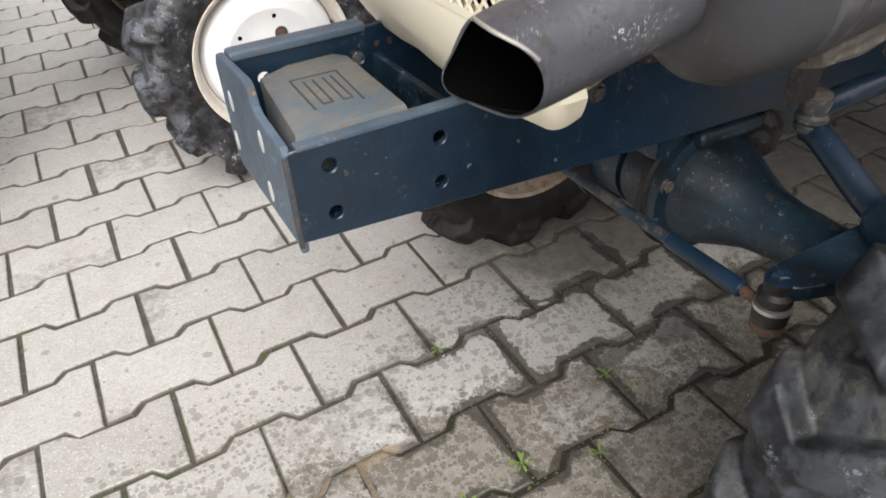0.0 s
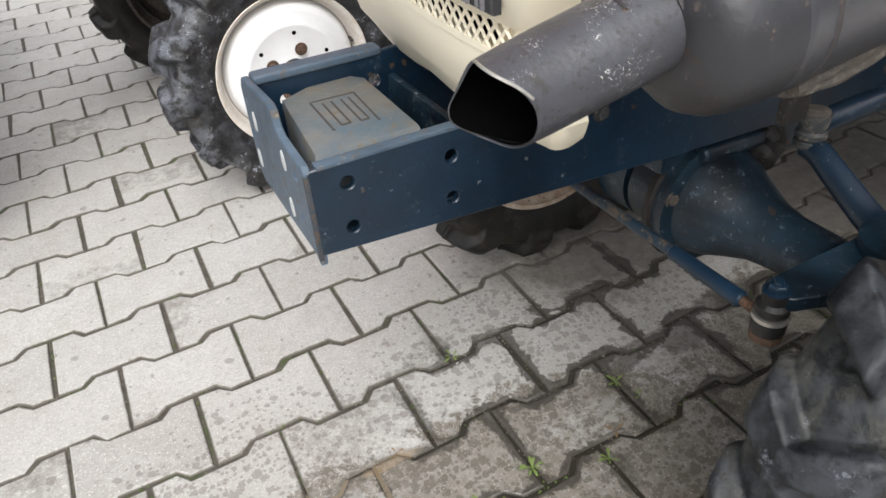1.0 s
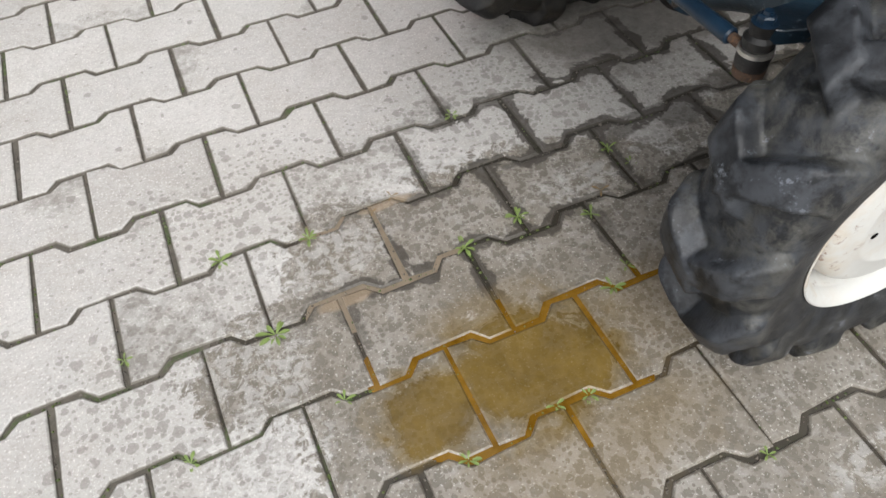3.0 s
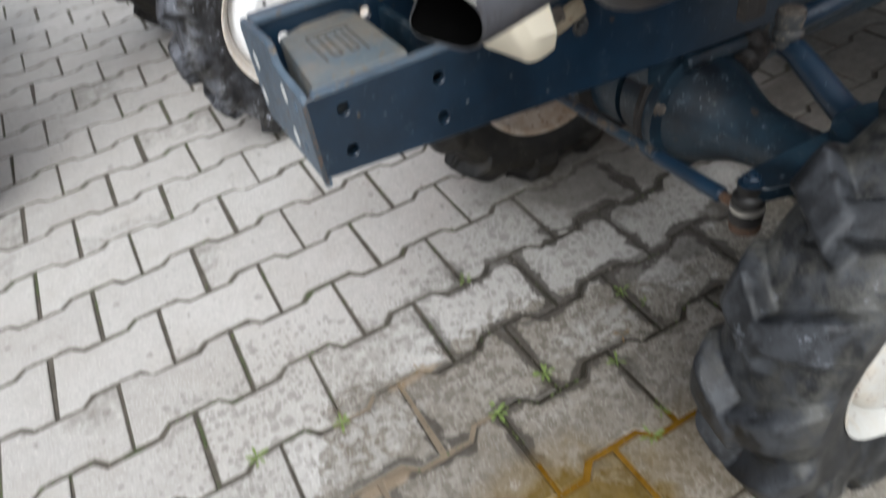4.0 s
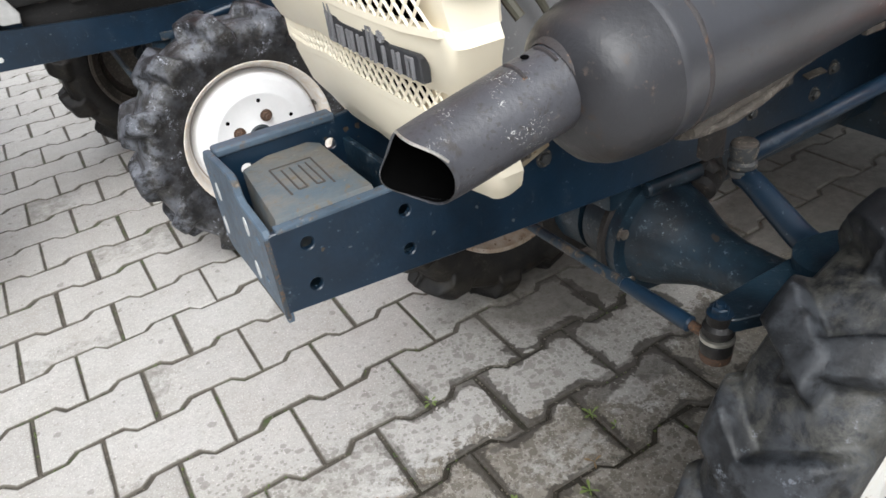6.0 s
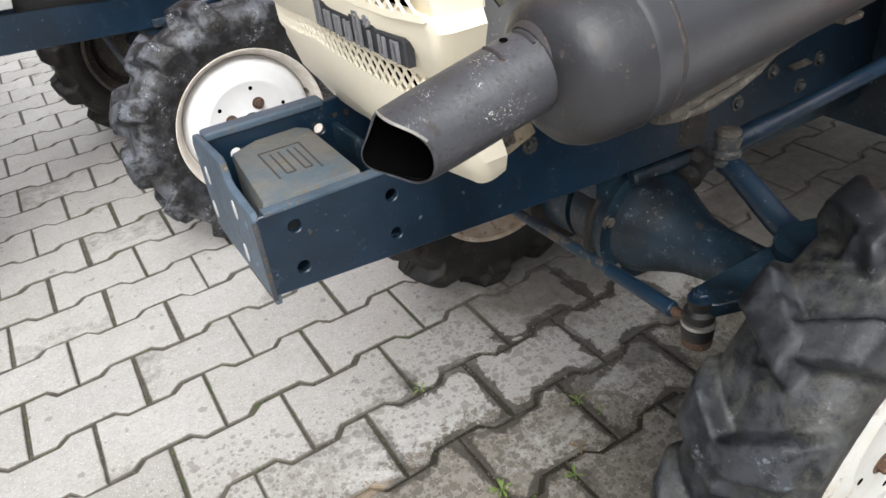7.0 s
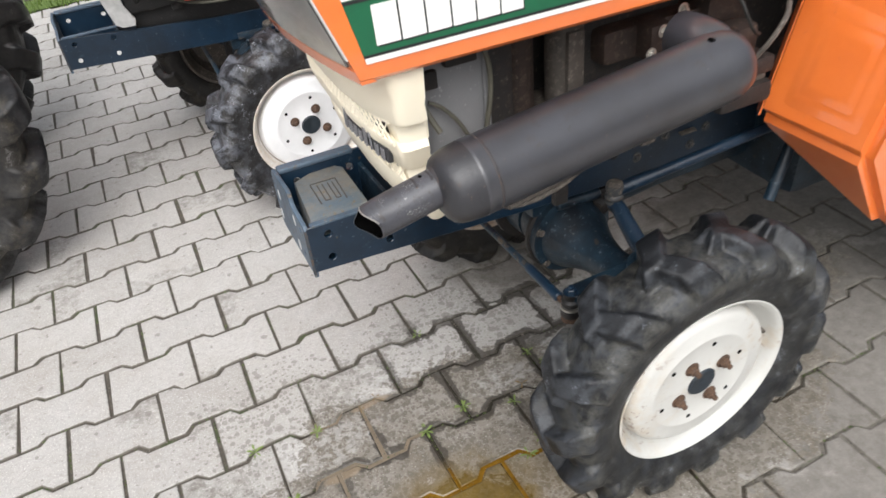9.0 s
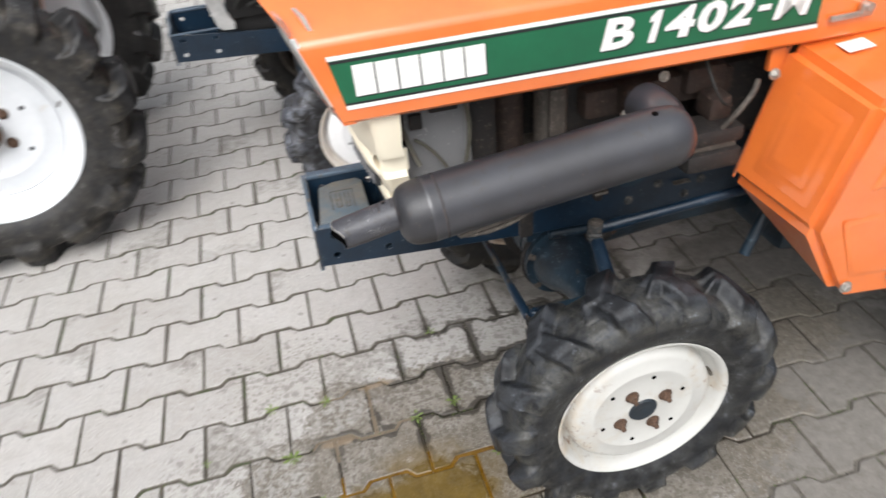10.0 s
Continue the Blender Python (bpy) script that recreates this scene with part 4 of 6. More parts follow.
# ---- front axle, steering ----
def axle(t):
    for sgn, y0 in ((-1, -0.030), (1, -0.020)):
        prof = ((0.0, 0.070), (0.062, 0.072), (0.064, 0.088), (0.083, 0.089), (0.087, 0.074), (0.105, 0.068), (0.135, 0.054), (0.165, 0.042), (0.200, 0.036), (0.260, 0.035), (0.300, 0.042))
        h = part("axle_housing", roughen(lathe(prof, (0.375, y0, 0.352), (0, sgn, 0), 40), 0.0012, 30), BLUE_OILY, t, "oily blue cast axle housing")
        part("flange_ring", lathe(((0.052, 0.080), (0.054, 0.093), (0.063, 0.094), (0.0655, 0.088)), (0.375, y0, 0.352), (0, sgn, 0), 40), ENGINE, h, "black oily flange ring", at=Matrix.Identity(4))
        for k in range(6):
            a = math.radians(40 + 60 * k)
            part("flange_bolt", hexbolt((0.375 + 0.079 * math.cos(a), y0 + sgn * 0.083, 0.352 + 0.079 * math.sin(a)), (0, sgn, 0), 0.0075, 0.006), CASTING, h, at=Matrix.Identity(4))
        y = y0 + sgn * 0.33
        yj = y0 + sgn * 0.303
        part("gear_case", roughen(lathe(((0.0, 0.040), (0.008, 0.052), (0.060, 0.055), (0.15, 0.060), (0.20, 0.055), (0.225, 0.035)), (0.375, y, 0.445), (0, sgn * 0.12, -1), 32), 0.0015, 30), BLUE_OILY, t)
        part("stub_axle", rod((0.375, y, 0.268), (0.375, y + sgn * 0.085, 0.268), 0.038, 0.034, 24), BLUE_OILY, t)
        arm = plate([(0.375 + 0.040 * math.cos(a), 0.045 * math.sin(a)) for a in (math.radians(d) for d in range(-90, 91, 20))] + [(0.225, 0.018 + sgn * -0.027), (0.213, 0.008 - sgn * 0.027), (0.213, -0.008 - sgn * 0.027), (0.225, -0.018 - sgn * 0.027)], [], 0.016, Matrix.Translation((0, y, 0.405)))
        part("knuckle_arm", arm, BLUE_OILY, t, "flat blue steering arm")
        j = part("ball_joint", join(lathe(((0, 0.016), (0.012, 0.017), (0.022, 0.013), (0.026, 0.016), (0.034, 0.016), (0.038, 0.012), (0.050, 0.0135)), (0.219, yj, 0.372), (0, 0, 1), 24)), RUBBER_DARK, t, "ball joint with a rubber boot")
        part("joint_washer", lathe(((0, 0.0175), (0.004, 0.0175)), (0.219, yj, 0.390), (0, 0, 1), 24), ZINC, j, at=Matrix.Identity(4))
        part("joint_cap", lathe(((-0.014, 0.010), (-0.010, 0.0155), (0.0, 0.0165)), (0.219, yj, 0.374), (0, 0, 1), 24), RUST, j, at=Matrix.Identity(4))
        part("joint_nut", hexbolt((0.219, yj, 0.421), (0, 0, 1), 0.009, 0.009, 0.004), BLUE, j, at=Matrix.Identity(4))
        part("rod_neck", rod((0.219, yj - sgn * 0.004, 0.386), (0.219, yj - sgn * 0.035, 0.386), 0.0065, 0.0055, 12), RUST, t, "rusty threaded rod end")
    tie = part("tie_rod", rod((0.219, -0.205, 0.386), (0.219, 0.27, 0.386), 0.0066, seg=18), BLUE_RUST, t, "rust-spotted tie rod")
    part("rod_sleeve", rod((0.219, -0.300, 0.386), (0.219, -0.20, 0.386), 0.0092, 0.0085, 18, 0.002), BLUE, tie, "blue sleeve", at=Matrix.Identity(4))
    part("frame_lip", roughen(box(0.400, -0.1135, 0.449, 0.170, 0.005, 0.020, 0.002, Matrix.Rotation(0.045, 4, "Y")), 0.0008, 60), BLUE_RUST, t, "rust-stained lower edge")
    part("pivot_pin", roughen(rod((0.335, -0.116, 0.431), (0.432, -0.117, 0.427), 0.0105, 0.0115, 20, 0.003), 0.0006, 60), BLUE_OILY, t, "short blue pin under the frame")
    lug = part("pivot_lug", roughen(join(rod((0.420, -0.132, 0.404), (0.475, -0.100, 0.404), 0.019, 0.024, 20, 0.007), rod((0.452, -0.128, 0.415), (0.456, -0.100, 0.425), 0.014, 0.018, 14, 0.004), box(0.455, -0.085, 0.410, 0.05, 0.07, 0.05, 0.006)), 0.002, 40), ENGINE, t, "black oily pivot lug")
    part("lug_bolt", rod((0.470, -0.112, 0.402), (0.520, -0.100, 0.404), 0.011, 0.010, 16, 0.002), RUST, lug, "rusty bolt", at=Matrix.Identity(4))
    bar = tube(((0.384, -0.330, 0.418), (0.388, -0.300, 0.424), (0.393, -0.255, 0.446), (0.397, -0.222, 0.462), (0.398, -0.205, 0.464)), 0.017, 14, 0.013)
    part("steering_arm", bar, BLUE, t, "bent blue steering arm")
    k = part("link_joint", lathe(((0, 0.012), (0.005, 0.0165), (0.010, 0.0165), (0.012, 0.0140), (0.015, 0.0170), (0.020, 0.0170), (0.023, 0.0140), (0.033, 0.0162), (0.042, 0.0165)), (0.398, -0.207, 0.462), (0, 0, 1), 26), GREASY, t, "greasy ball joint")
    part("joint_cap", lathe(((0, 0.0150), (0.003, 0.0145), (0.0045, 0.012)), (0.398, -0.207, 0.504), (0, 0, 1), 24), CASTING, k, at=Matrix.Identity(4))
    part("drag_link", join(rod((0.405, -0.209, 0.492), (0.470, -0.218, 0.502), 0.013, 0.0125, 18), rod((0.470, -0.218, 0.502), (0.720, -0.252, 0.543), 0.0105, seg=18)), BLUE, t, "blue drag link rod")
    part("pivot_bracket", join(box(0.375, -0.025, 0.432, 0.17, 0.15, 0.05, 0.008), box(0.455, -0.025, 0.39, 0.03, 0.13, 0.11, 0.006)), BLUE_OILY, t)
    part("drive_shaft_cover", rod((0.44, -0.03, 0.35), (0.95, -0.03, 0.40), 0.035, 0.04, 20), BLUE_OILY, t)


# ---- tractor in the middle of the view ----
CENTRE = (0.375, -0.025, 0.0)
tractor = thing("tractor", pose(*CENTRE), "orange compact tractor with blue frame and white wheels", "tractor", CENTRE, "parked tractors")
laid(1.21, 0.5, -1.53, (0.0003, 0.0034, 0.0153), 0.969)
bracket(tractor)
laid(1.25, 0.21, -1.65, (0.0138, 0.019, 0.0029))
axle(tractor)
laid()
at = lambda x, y, z, rz=0.0, ry=0.0: Matrix.Translation(Vector((x, y, z)) - Vector(CENTRE)) @ Matrix.Rotation(radians(rz), 4, "Z") @ Matrix.Rotation(radians(ry), 4, "Y")
wheel(tractor, at(0.383, -0.433, 0.279), hub_height=0.279, lugs=14, phase=radians(17.9), label="front wheel with white rusting rim and grey lugged tyre")
wheel(tractor, at(0.420, 0.356, 0.268, 180), hub_height=0.268, rubber=RUBBER_DARK, enamel=MUDDY_RIM, label="front wheel with muddy brown-stained rim and dark tyre")

# muffler and tail pipe
laid(0.65, 0, 0, (0.0047, 0.0088, 0.021), 0.973)
MY = -0.381
mz = lambda x: 0.750 + 0.105 * (x - 0.2)
axis = Vector((1, 0, 0.105)).normalized()
m0 = Vector((-0.004, MY, mz(-0.004)))
muf = part("muffler", lathe(((0.034, 0.0519), (0.036, 0.0521), (0.038, 0.0526), (0.040, 0.0520), (0.422, 0.0520), (0.444, 0.0508), (0.461, 0.0450), (0.471, 0.0340), (0.475, 0.018)), m0, axis, 56), MUFFLER, tractor,
           "long grey-brown muffler cylinder with welded seam")
part("end_cone", roughen(lathe(((-0.0145, 0.0080), (-0.0140, 0.0265), (-0.012, 0.0310), (-0.009, 0.0380), (-0.004, 0.0440), (0.003, 0.0478), (0.012, 0.0500), (0.024, 0.0513), (0.0342, 0.0520)), m0, axis, 56), 0.0004, 90), END_SOOT_SHADE, muf, "sooty end cone, its shade painted into the darker grey", at=Matrix.Identity(4))
part("seam", roughen(lathe(((0.0520, 0.0519), (0.0530, 0.0526), (0.0550, 0.0526), (0.0560, 0.0519)), m0, axis, 72, cap=False), 0.0005, 120), SEAM, muf, "rust-tinged weld seam", at=Matrix.Identity(4))
elbow = tube((m0 + axis * 0.436 + Vector((0, -0.004, 0.000)), m0 + axis * 0.442 + Vector((0, 0.026, 0.013)), m0 + axis * 0.443 + Vector((0, 0.055, 0.018)), m0 + axis * 0.440 + Vector((0, 0.090, 0.018))), 0.041, 28, 0.035)
part("inlet_elbow", elbow, MUFFLER, muf, at=Matrix.Identity(4))
# thin black disc on the skin, painted dark like an open hole
part("drain_hole_disc", lathe(((0, 0.0055), (0.0012, 0.0055)), m0 + axis * 0.408 + Vector((0, -0.006, 0.0514)), (0, -0.12, 1), 14), SOOT_DARK, muf, at=Matrix.Identity(4))
# tail pipe: straight, cut off on the slant, open and sooty inside
t0, t1 = Vector((0.004, -0.3780, 0.7385)), Vector((-0.106, -0.3715, 0.7120))
td = (t1 - t0).normalized()
ta, tb = frame_at(td)
SEG = 60
# the mouth's rim round the axis: degrees, reach along the pipe, radius
MOUTH = ((-180, -0.008, 0.0285), (-150, -0.007, 0.0260), (-120, -0.005, 0.0225), (-90, -0.003, 0.0220), (-67, 0.000, 0.0240), (-45, 0.009, 0.0265), (-22, 0.018, 0.0250), (0, 0.014, 0.0225),
         (20, 0.009, 0.0215), (60, 0.007, 0.0235), (90, 0.011, 0.0275), (112, 0.015, 0.0310), (135, 0.006, 0.0310), (155, -0.004, 0.0300), (180, -0.008, 0.0285))


def mouth(turn, col):
    """Smoothed reach or radius of the rim at a turn in degrees."""
    at_deg, val = [m[0] for m in MOUTH], [m[col] for m in MOUTH]
    return sum(float(np.interp((turn + d + 180) % 360 - 180, at_deg, val)) * w for d, w in ((-16, 0.15), (-8, 0.22), (0, 0.26), (8, 0.22), (16, 0.15)))


def pipe_loop(frac, share, inset=0.0, back=0.0):
    """Ring of the tail pipe; share: how far it has gone over from the round pipe to the crimped, slanted mouth."""
    loop = []
    for i in range(SEG):
        turn = -180 + 360 * i / SEG
        a = math.radians(turn)
        bulge = 0.0258 + (mouth(turn, 2) - 0.0258) * share ** 1.6 - inset
        loop.append(t0 + (t1 - t0) * frac + Vector((0, math.cos(a), math.sin(a))) * bulge + td * (mouth(turn, 1) * share - back))
    return loop


steps = ((0.0, 0.0), (0.35, 0.0), (0.58, 0.02), (0.70, 0.08), (0.80, 0.20), (0.90, 0.40), (0.98, 0.62), (1.01, 0.82), (1.0, 1.0))
pipe = rings([pipe_loop(f, k) for f, k in steps] + [pipe_loop(1.0, 1.0, 0.0014)], cap=False)
tail = part("tail_pipe", pipe, TAILPIPE, muf, "spotted grey tail pipe cut on the slant", at=Matrix.Identity(4))
edge = [pipe_loop(1.0, 1.0, 0.0007)[k] for k in range(43, 57)]
part("mouth_edge", tube(edge, 0.0009, 6), ZINC, tail, "bright worn edge of the mouth", at=Matrix.Identity(4))
part("pipe_lining", rings([pipe_loop(f, k, 0.0015, 0.0003) for f, k in steps[:0:-1]], cap=False), SOOT_DARK, muf, "sooty inside", at=Matrix.Identity(4))
part("neck_weld", roughen(lathe(((0.004, 0.0345), (0.009, 0.0310), (0.013, 0.0290), (0.017, 0.0280), (0.020, 0.0262)), t0, td, 56, cap=False), 0.0004, 140), SEAM, muf, "rough rusty weld at the neck", at=Matrix.Identity(4))
# added black disc across the bore, painting its depth dark
part("bore_dark_disc", lathe(((0, 0.0238), (0.001, 0.0238)), t0 + td * 0.03, td, 24), SOOT_DARK, muf, at=Matrix.Identity(4))
for dx, da in ((0.029, 0.0), (0.050, 0.06)):
    s0 = t0 + td * dx
    pts = [s0 + (Vector((0, math.sin(a), math.cos(a)))) * 0.0258 for a in (math.radians(d) for d in (-30, -18, -6, 6, 14))]
    part("cut_slot", tube(pts, 0.0014, 6), SEAM, muf, "sawn slot", at=Matrix.Identity(4))
# black disc laid on the pipe in place of a hole's darkness
part("clamp_hole_disc", lathe(((0, 0.0026), (0.0006, 0.0026)), t0 + td * 0.040 + Vector((0, 0.001, 0.0262)), (0, -0.08, 1), 12), SOOT_DARK, muf, at=Matrix.Identity(4))
part("muffler_bracket", join(box(0.285, MY + 0.03, 0.690, 0.11, 0.05, 0.005, 0.001, Matrix.Rotation(-0.10, 4, "Y")), box(0.335, MY + 0.10, 0.675, 0.025, 0.16, 0.006, 0.001)), CASTING, muf, "dirty muffler bracket", at=Matrix.Identity(4))
for (dy, dz), r0, sag in (((-0.30, -0.954), 0.0585, 0.0), ((-0.12, -0.993), 0.0600, 0.014)):
    cradle = [m0 + axis * (0.080 + 0.125 * f) + Vector((0, dy, dz)) * (r0 + sag * math.sin(math.pi * f) ** 0.7 - 0.006 * f) for f in (0.0, 0.08, 0.2, 0.35, 0.5, 0.65, 0.8, 0.92, 1.0)]
    part("cradle_lip", roughen(tube(cradle, 0.0048, 10, 0.0040), 0.0006, 60), CASTING, muf, "grimy lip of the muffler cradle", at=Matrix.Identity(4))
part("cradle_post", box(0.222, -0.300, 0.640, 0.024, 0.012, 0.130, 0.002), ENGINE, muf, "black cradle post", at=Matrix.Identity(4))
part("bracket_post", rod((0.43, -0.20, 0.66), (0.43, -0.16, 0.52), 0.010, seg=14), ENGINE, tractor)

laid(1.12, 0.33, -1.54, (-0.0025, -0.0006, 0.0177), 0.966)
# cream front grille: three stepped bands, two lattice strips between them
YC = -0.022
SLOPE_Z = (0.555, 0.585, 0.60, 0.645, 0.66, 0.68, 0.69, 0.728, 0.745, 0.775, 0.80, 0.86, 0.905)
SLOPE_X = (0.022, 0.012, 0.0, -0.012, -0.014, -0.018, -0.020, -0.036, -0.042, -0.048, -0.052, -0.062, -0.075)


def bow(y, z):
    """The grille's front: leaning back towards its foot, bowed across."""
    return float(np.interp(z, SLOPE_Z, SLOPE_X)) + 0.6 * (y + 0.055) ** 2


def grille_loop(z, hw, back, shift=0.0, depth=0.060, thick=0.004):
    """Plan of one level: a shallow bow across the front with rounded corners and short side walls."""
    def run(h, inset):
        pts = []
        xf = lambda y: bow(y, z) + shift + inset
        h = h - inset
        rc = 0.016
        for sgn in (1, -1):
            side = [(back, YC + sgn * h, z)]
            corner_x = xf(YC + sgn * h)
            for k in range(6):
                a = math.pi / 2 * k / 5
                side.append((corner_x + rc - rc * math.sin(a), YC + sgn * (h - rc + rc * math.cos(a)), z))
            pts.append(side)
        mid = [(xf(YC + h * f), YC + h * f, z) for f in (0.7, 0.45, 0.2, 0.0, -0.2, -0.45, -0.7)]
        return pts[0] + mid + pts[1][::-1]
    return run(hw, 0.0) + run(hw, thick)[::-1]


def band(levels):
    return rings([grille_loop(*lv) for lv in levels])


def lift(bm):
    """The grille's bands rise from its corners to the middle."""
    for v in bm.verts:
        if v.co.z < 0.600:
            v.co.z += min(0.5 * max(0.0, v.co.x - 0.030), 0.020) * (0.600 - v.co.z) / 0.042
        v.co.z += 0.10 * (0.2 - min(abs(v.co.y - YC), 0.2)) * min(1.0, max(0.0, (0.865 - v.co.z) / 0.08))
    return bm


grille = part("grille", lift(join(
    band(((0.905, 0.262, 0.03, 0.0), (0.862, 0.266, 0.024, 0.0), (0.815, 0.266, 0.022, 0.0), (0.803, 0.261, 0.022, 0.0), (0.781, 0.261, 0.024, -0.002), (0.777, 0.259, 0.024, 0.0), (0.776, 0.240, 0.026, 0.006))),
    band(((0.743, 0.230, 0.030, 0.006), (0.741, 0.238, 0.030, -0.002), (0.730, 0.243, 0.030, -0.004), (0.712, 0.232, 0.034, -0.004), (0.689, 0.219, 0.042, -0.004), (0.685, 0.215, 0.042, 0.0), (0.683, 0.198, 0.042, 0.010))),
    band(((0.661, 0.196, 0.046, 0.006), (0.658, 0.204, 0.046, -0.001), (0.648, 0.214, 0.048, -0.002), (0.606, 0.220, 0.056, 0.0), (0.588, 0.212, 0.060, 0.002), (0.570, 0.204, 0.064, 0.004), (0.562, 0.196, 0.066, 0.008), (0.558, 0.182, 0.068, 0.014))))), CREAM, tractor, "cream plastic stepped grille shell")


def corner_fill(z0, z1, hw, back, sgn):
    """Plain cream corner between two bands, beside the lattice."""
    loops = []
    for z in (z0, z1):
        xc = bow(YC + sgn * hw, z)
        outer = [(back, hw), (xc + 0.014, hw), (xc + 0.006, hw - 0.004), (xc + 0.004, hw - 0.014), (xc + 0.0045, hw - 0.026), (xc + 0.005, hw - 0.038)]
        pts = [(x, YC + sgn * h, z) for x, h in outer] + [(x + 0.004, YC + sgn * (h - 0.003), z) for x, h in outer[::-1]]
        loops.append(pts)
    return rings(loops)


for sgn in (-1, 1):
    part("corner_fill", lift(corner_fill(0.740, 0.780, 0.238, 0.030, sgn)), CREAM, grille, at=Matrix.Identity(4))
    part("corner_fill", lift(corner_fill(0.656, 0.692, 0.206, 0.046, sgn)), CREAM, grille, at=Matrix.Identity(4))


def lattice(z0, z1, hw, step, low, high):
    """Crossing diagonal bars, bowed with the grille."""
    bms = []
    h = z1 - z0
    k = -hw - h
    while k < hw:
        for d in (1, -1):
            ya, yb = (k, k + h * 0.75) if d > 0 else (k + h * 0.75, k)
            if max(abs(ya), abs(yb)) < hw + 0.004:
                bms.append(rod((bow(YC + ya, z0) + low, YC + ya, z0), (bow(YC + yb, z1) + high, YC + yb, z1), 0.0017, seg=4))
        k += step
    for z, shift in ((z0 - 0.002, low), (z1 + 0.002, high)):
        ys = [YC + hw * f / 6 for f in range(-6, 7)]
        bms.append(rings([[(bow(y, z) + shift + a, y, z + b) for a, b in ((-0.002, -0.003), (0.003, -0.003), (0.003, 0.003), (-0.002, 0.003))] for y in ys]))
    return join(*bms)


part("lattice", lift(lattice(0.744, 0.776, 0.232, 0.0125, 0.0, 0.004)), CREAM, grille, at=Matrix.Identity(4))
part("lattice", lift(lattice(0.661, 0.687, 0.202, 0.0115, 0.0, 0.004)), CREAM, grille, at=Matrix.Identity(4))
# flat black box that stands in for the darkness behind the lattice
part("radiator_core", join(box(0.040, YC, 0.72, 0.006, 0.37, 0.26, 0.001)), SOOT_DARK, grille, "radiator box, painted flat black so the lattice gaps read dark", at=Matrix.Identity(4))

# emblem: black backing with stepped top, eight grey strokes and a small flower
by0, by1 = -0.098, -0.226
bz = lambda y: 0.7135 + 0.02 * (y + 0.17)
bx = lambda y: bow(y, bz(y)) - 0.004
outline_badge = [(by0, -0.0125), (by1, -0.0125), (by1, 0.007), (by1 + 0.003, 0.010), (-0.192, 0.010), (-0.190, 0.018), (-0.185, 0.022), (-0.176, 0.021), (-0.171, 0.018), (-0.168, 0.023), (-0.158, 0.023), (-0.156, 0.010), (-0.121, 0.010), (-0.120, 0.022), (-0.116, 0.025), (-0.101, 0.025), (-0.097, 0.021)]
bad = plate(outline_badge, [], 0.009, YZ, 0.0012)
for v in bad.verts:
    v.co.x += bx(v.co.y) + 0.004
    v.co.z += bz(v.co.y)
emblem = part("emblem", lift(bad), BADGE, grille, "black plastic emblem with weathered grey strokes", at=Matrix.Identity(4))
for k, (h0, h1) in enumerate(((-0.010, 0.022), (-0.010, 0.007), (-0.010, 0.007), (-0.010, 0.007), (-0.010, 0.019), (-0.010, 0.007), (-0.010, 0.007), (-0.010, 0.007))):
    yy = -0.1070 - 0.0154 * k
    xx = bx(yy) - 0.0055
    for off in ((-0.0035, 0.0035) if k != 5 else (0.0,)):
        part("stroke", lift(box(xx, yy + off, bz(yy) + (h0 + h1) / 2, 0.003, 0.0026, h1 - h0, 0.0006)), BADGE_GREY, emblem, at=Matrix.Identity(4))
    if k != 5:
        part("stroke", lift(box(xx, yy, bz(yy) + (h1 - 0.0015 if k % 3 else -0.0085), 0.003, 0.0080, 0.0024, 0.0006)), BADGE_GREY, emblem, at=Matrix.Identity(4))
fy = -0.1070 - 0.0154 * 5
flower = join(*[rod((bx(fy) - 0.0055, fy, bz(fy) + 0.0145), (bx(fy) - 0.0065, fy + 0.0050 * math.cos(a), bz(fy) + 0.0145 + 0.0050 * math.sin(a)), 0.0011, 0.0016, 6) for a in (2 * math.pi * k / 8 for k in range(8))])
part("flower", lift(flower), BADGE_GREY, emblem, at=Matrix.Identity(4))

part("mount_tab", box(0.074, -0.160, 0.576, 0.034, 0.060, 0.004, 0.001, Matrix.Rotation(-0.2, 4, "Y")), BARE, tractor, "rust-stained mounting tab beside the grille foot")
part("tab_bolt", hexbolt((0.088, -0.196, 0.596), (0.1, -1, 0), 0.006, 0.007, 0.003), CASTING, tractor)

# radiator side sheet, hoses, engine
laid(1.09, 0.28, -1.46, (0.0081, 0.0105, 0.0083), 0.99)
part("radiator_panel", join(box(0.088, -0.030, 0.7515, 0.108, 0.385, 0.162, 0.003), box(0.141, -0.222, 0.73, 0.010, 0.012, 0.20, 0.002)), PANEL_GREY, tractor, "plain grey radiator side sheet")
part("radiator_tank", join(box(0.085, -0.03, 0.842, 0.075, 0.36, 0.03, 0.006), box(0.100, -0.226, 0.826, 0.05, 0.02, 0.018, 0.004), box(0.052, -0.228, 0.805, 0.022, 0.012, 0.026, 0.003)), ENGINE, tractor)
part("hose", tube(((0.046, -0.232, 0.775), (0.062, -0.238, 0.765), (0.082, -0.240, 0.742), (0.098, -0.238, 0.715), (0.110, -0.235, 0.690)), 0.0032, 8), CABLE_OLIVE, tractor, "olive cable over the grey sheet")
part("hose", tube(((0.128, -0.233, 0.845), (0.138, -0.240, 0.815), (0.140, -0.240, 0.77), (0.134, -0.236, 0.72), (0.130, -0.23, 0.68)), 0.004, 8), CABLE_OLIVE, tractor, "olive cable")
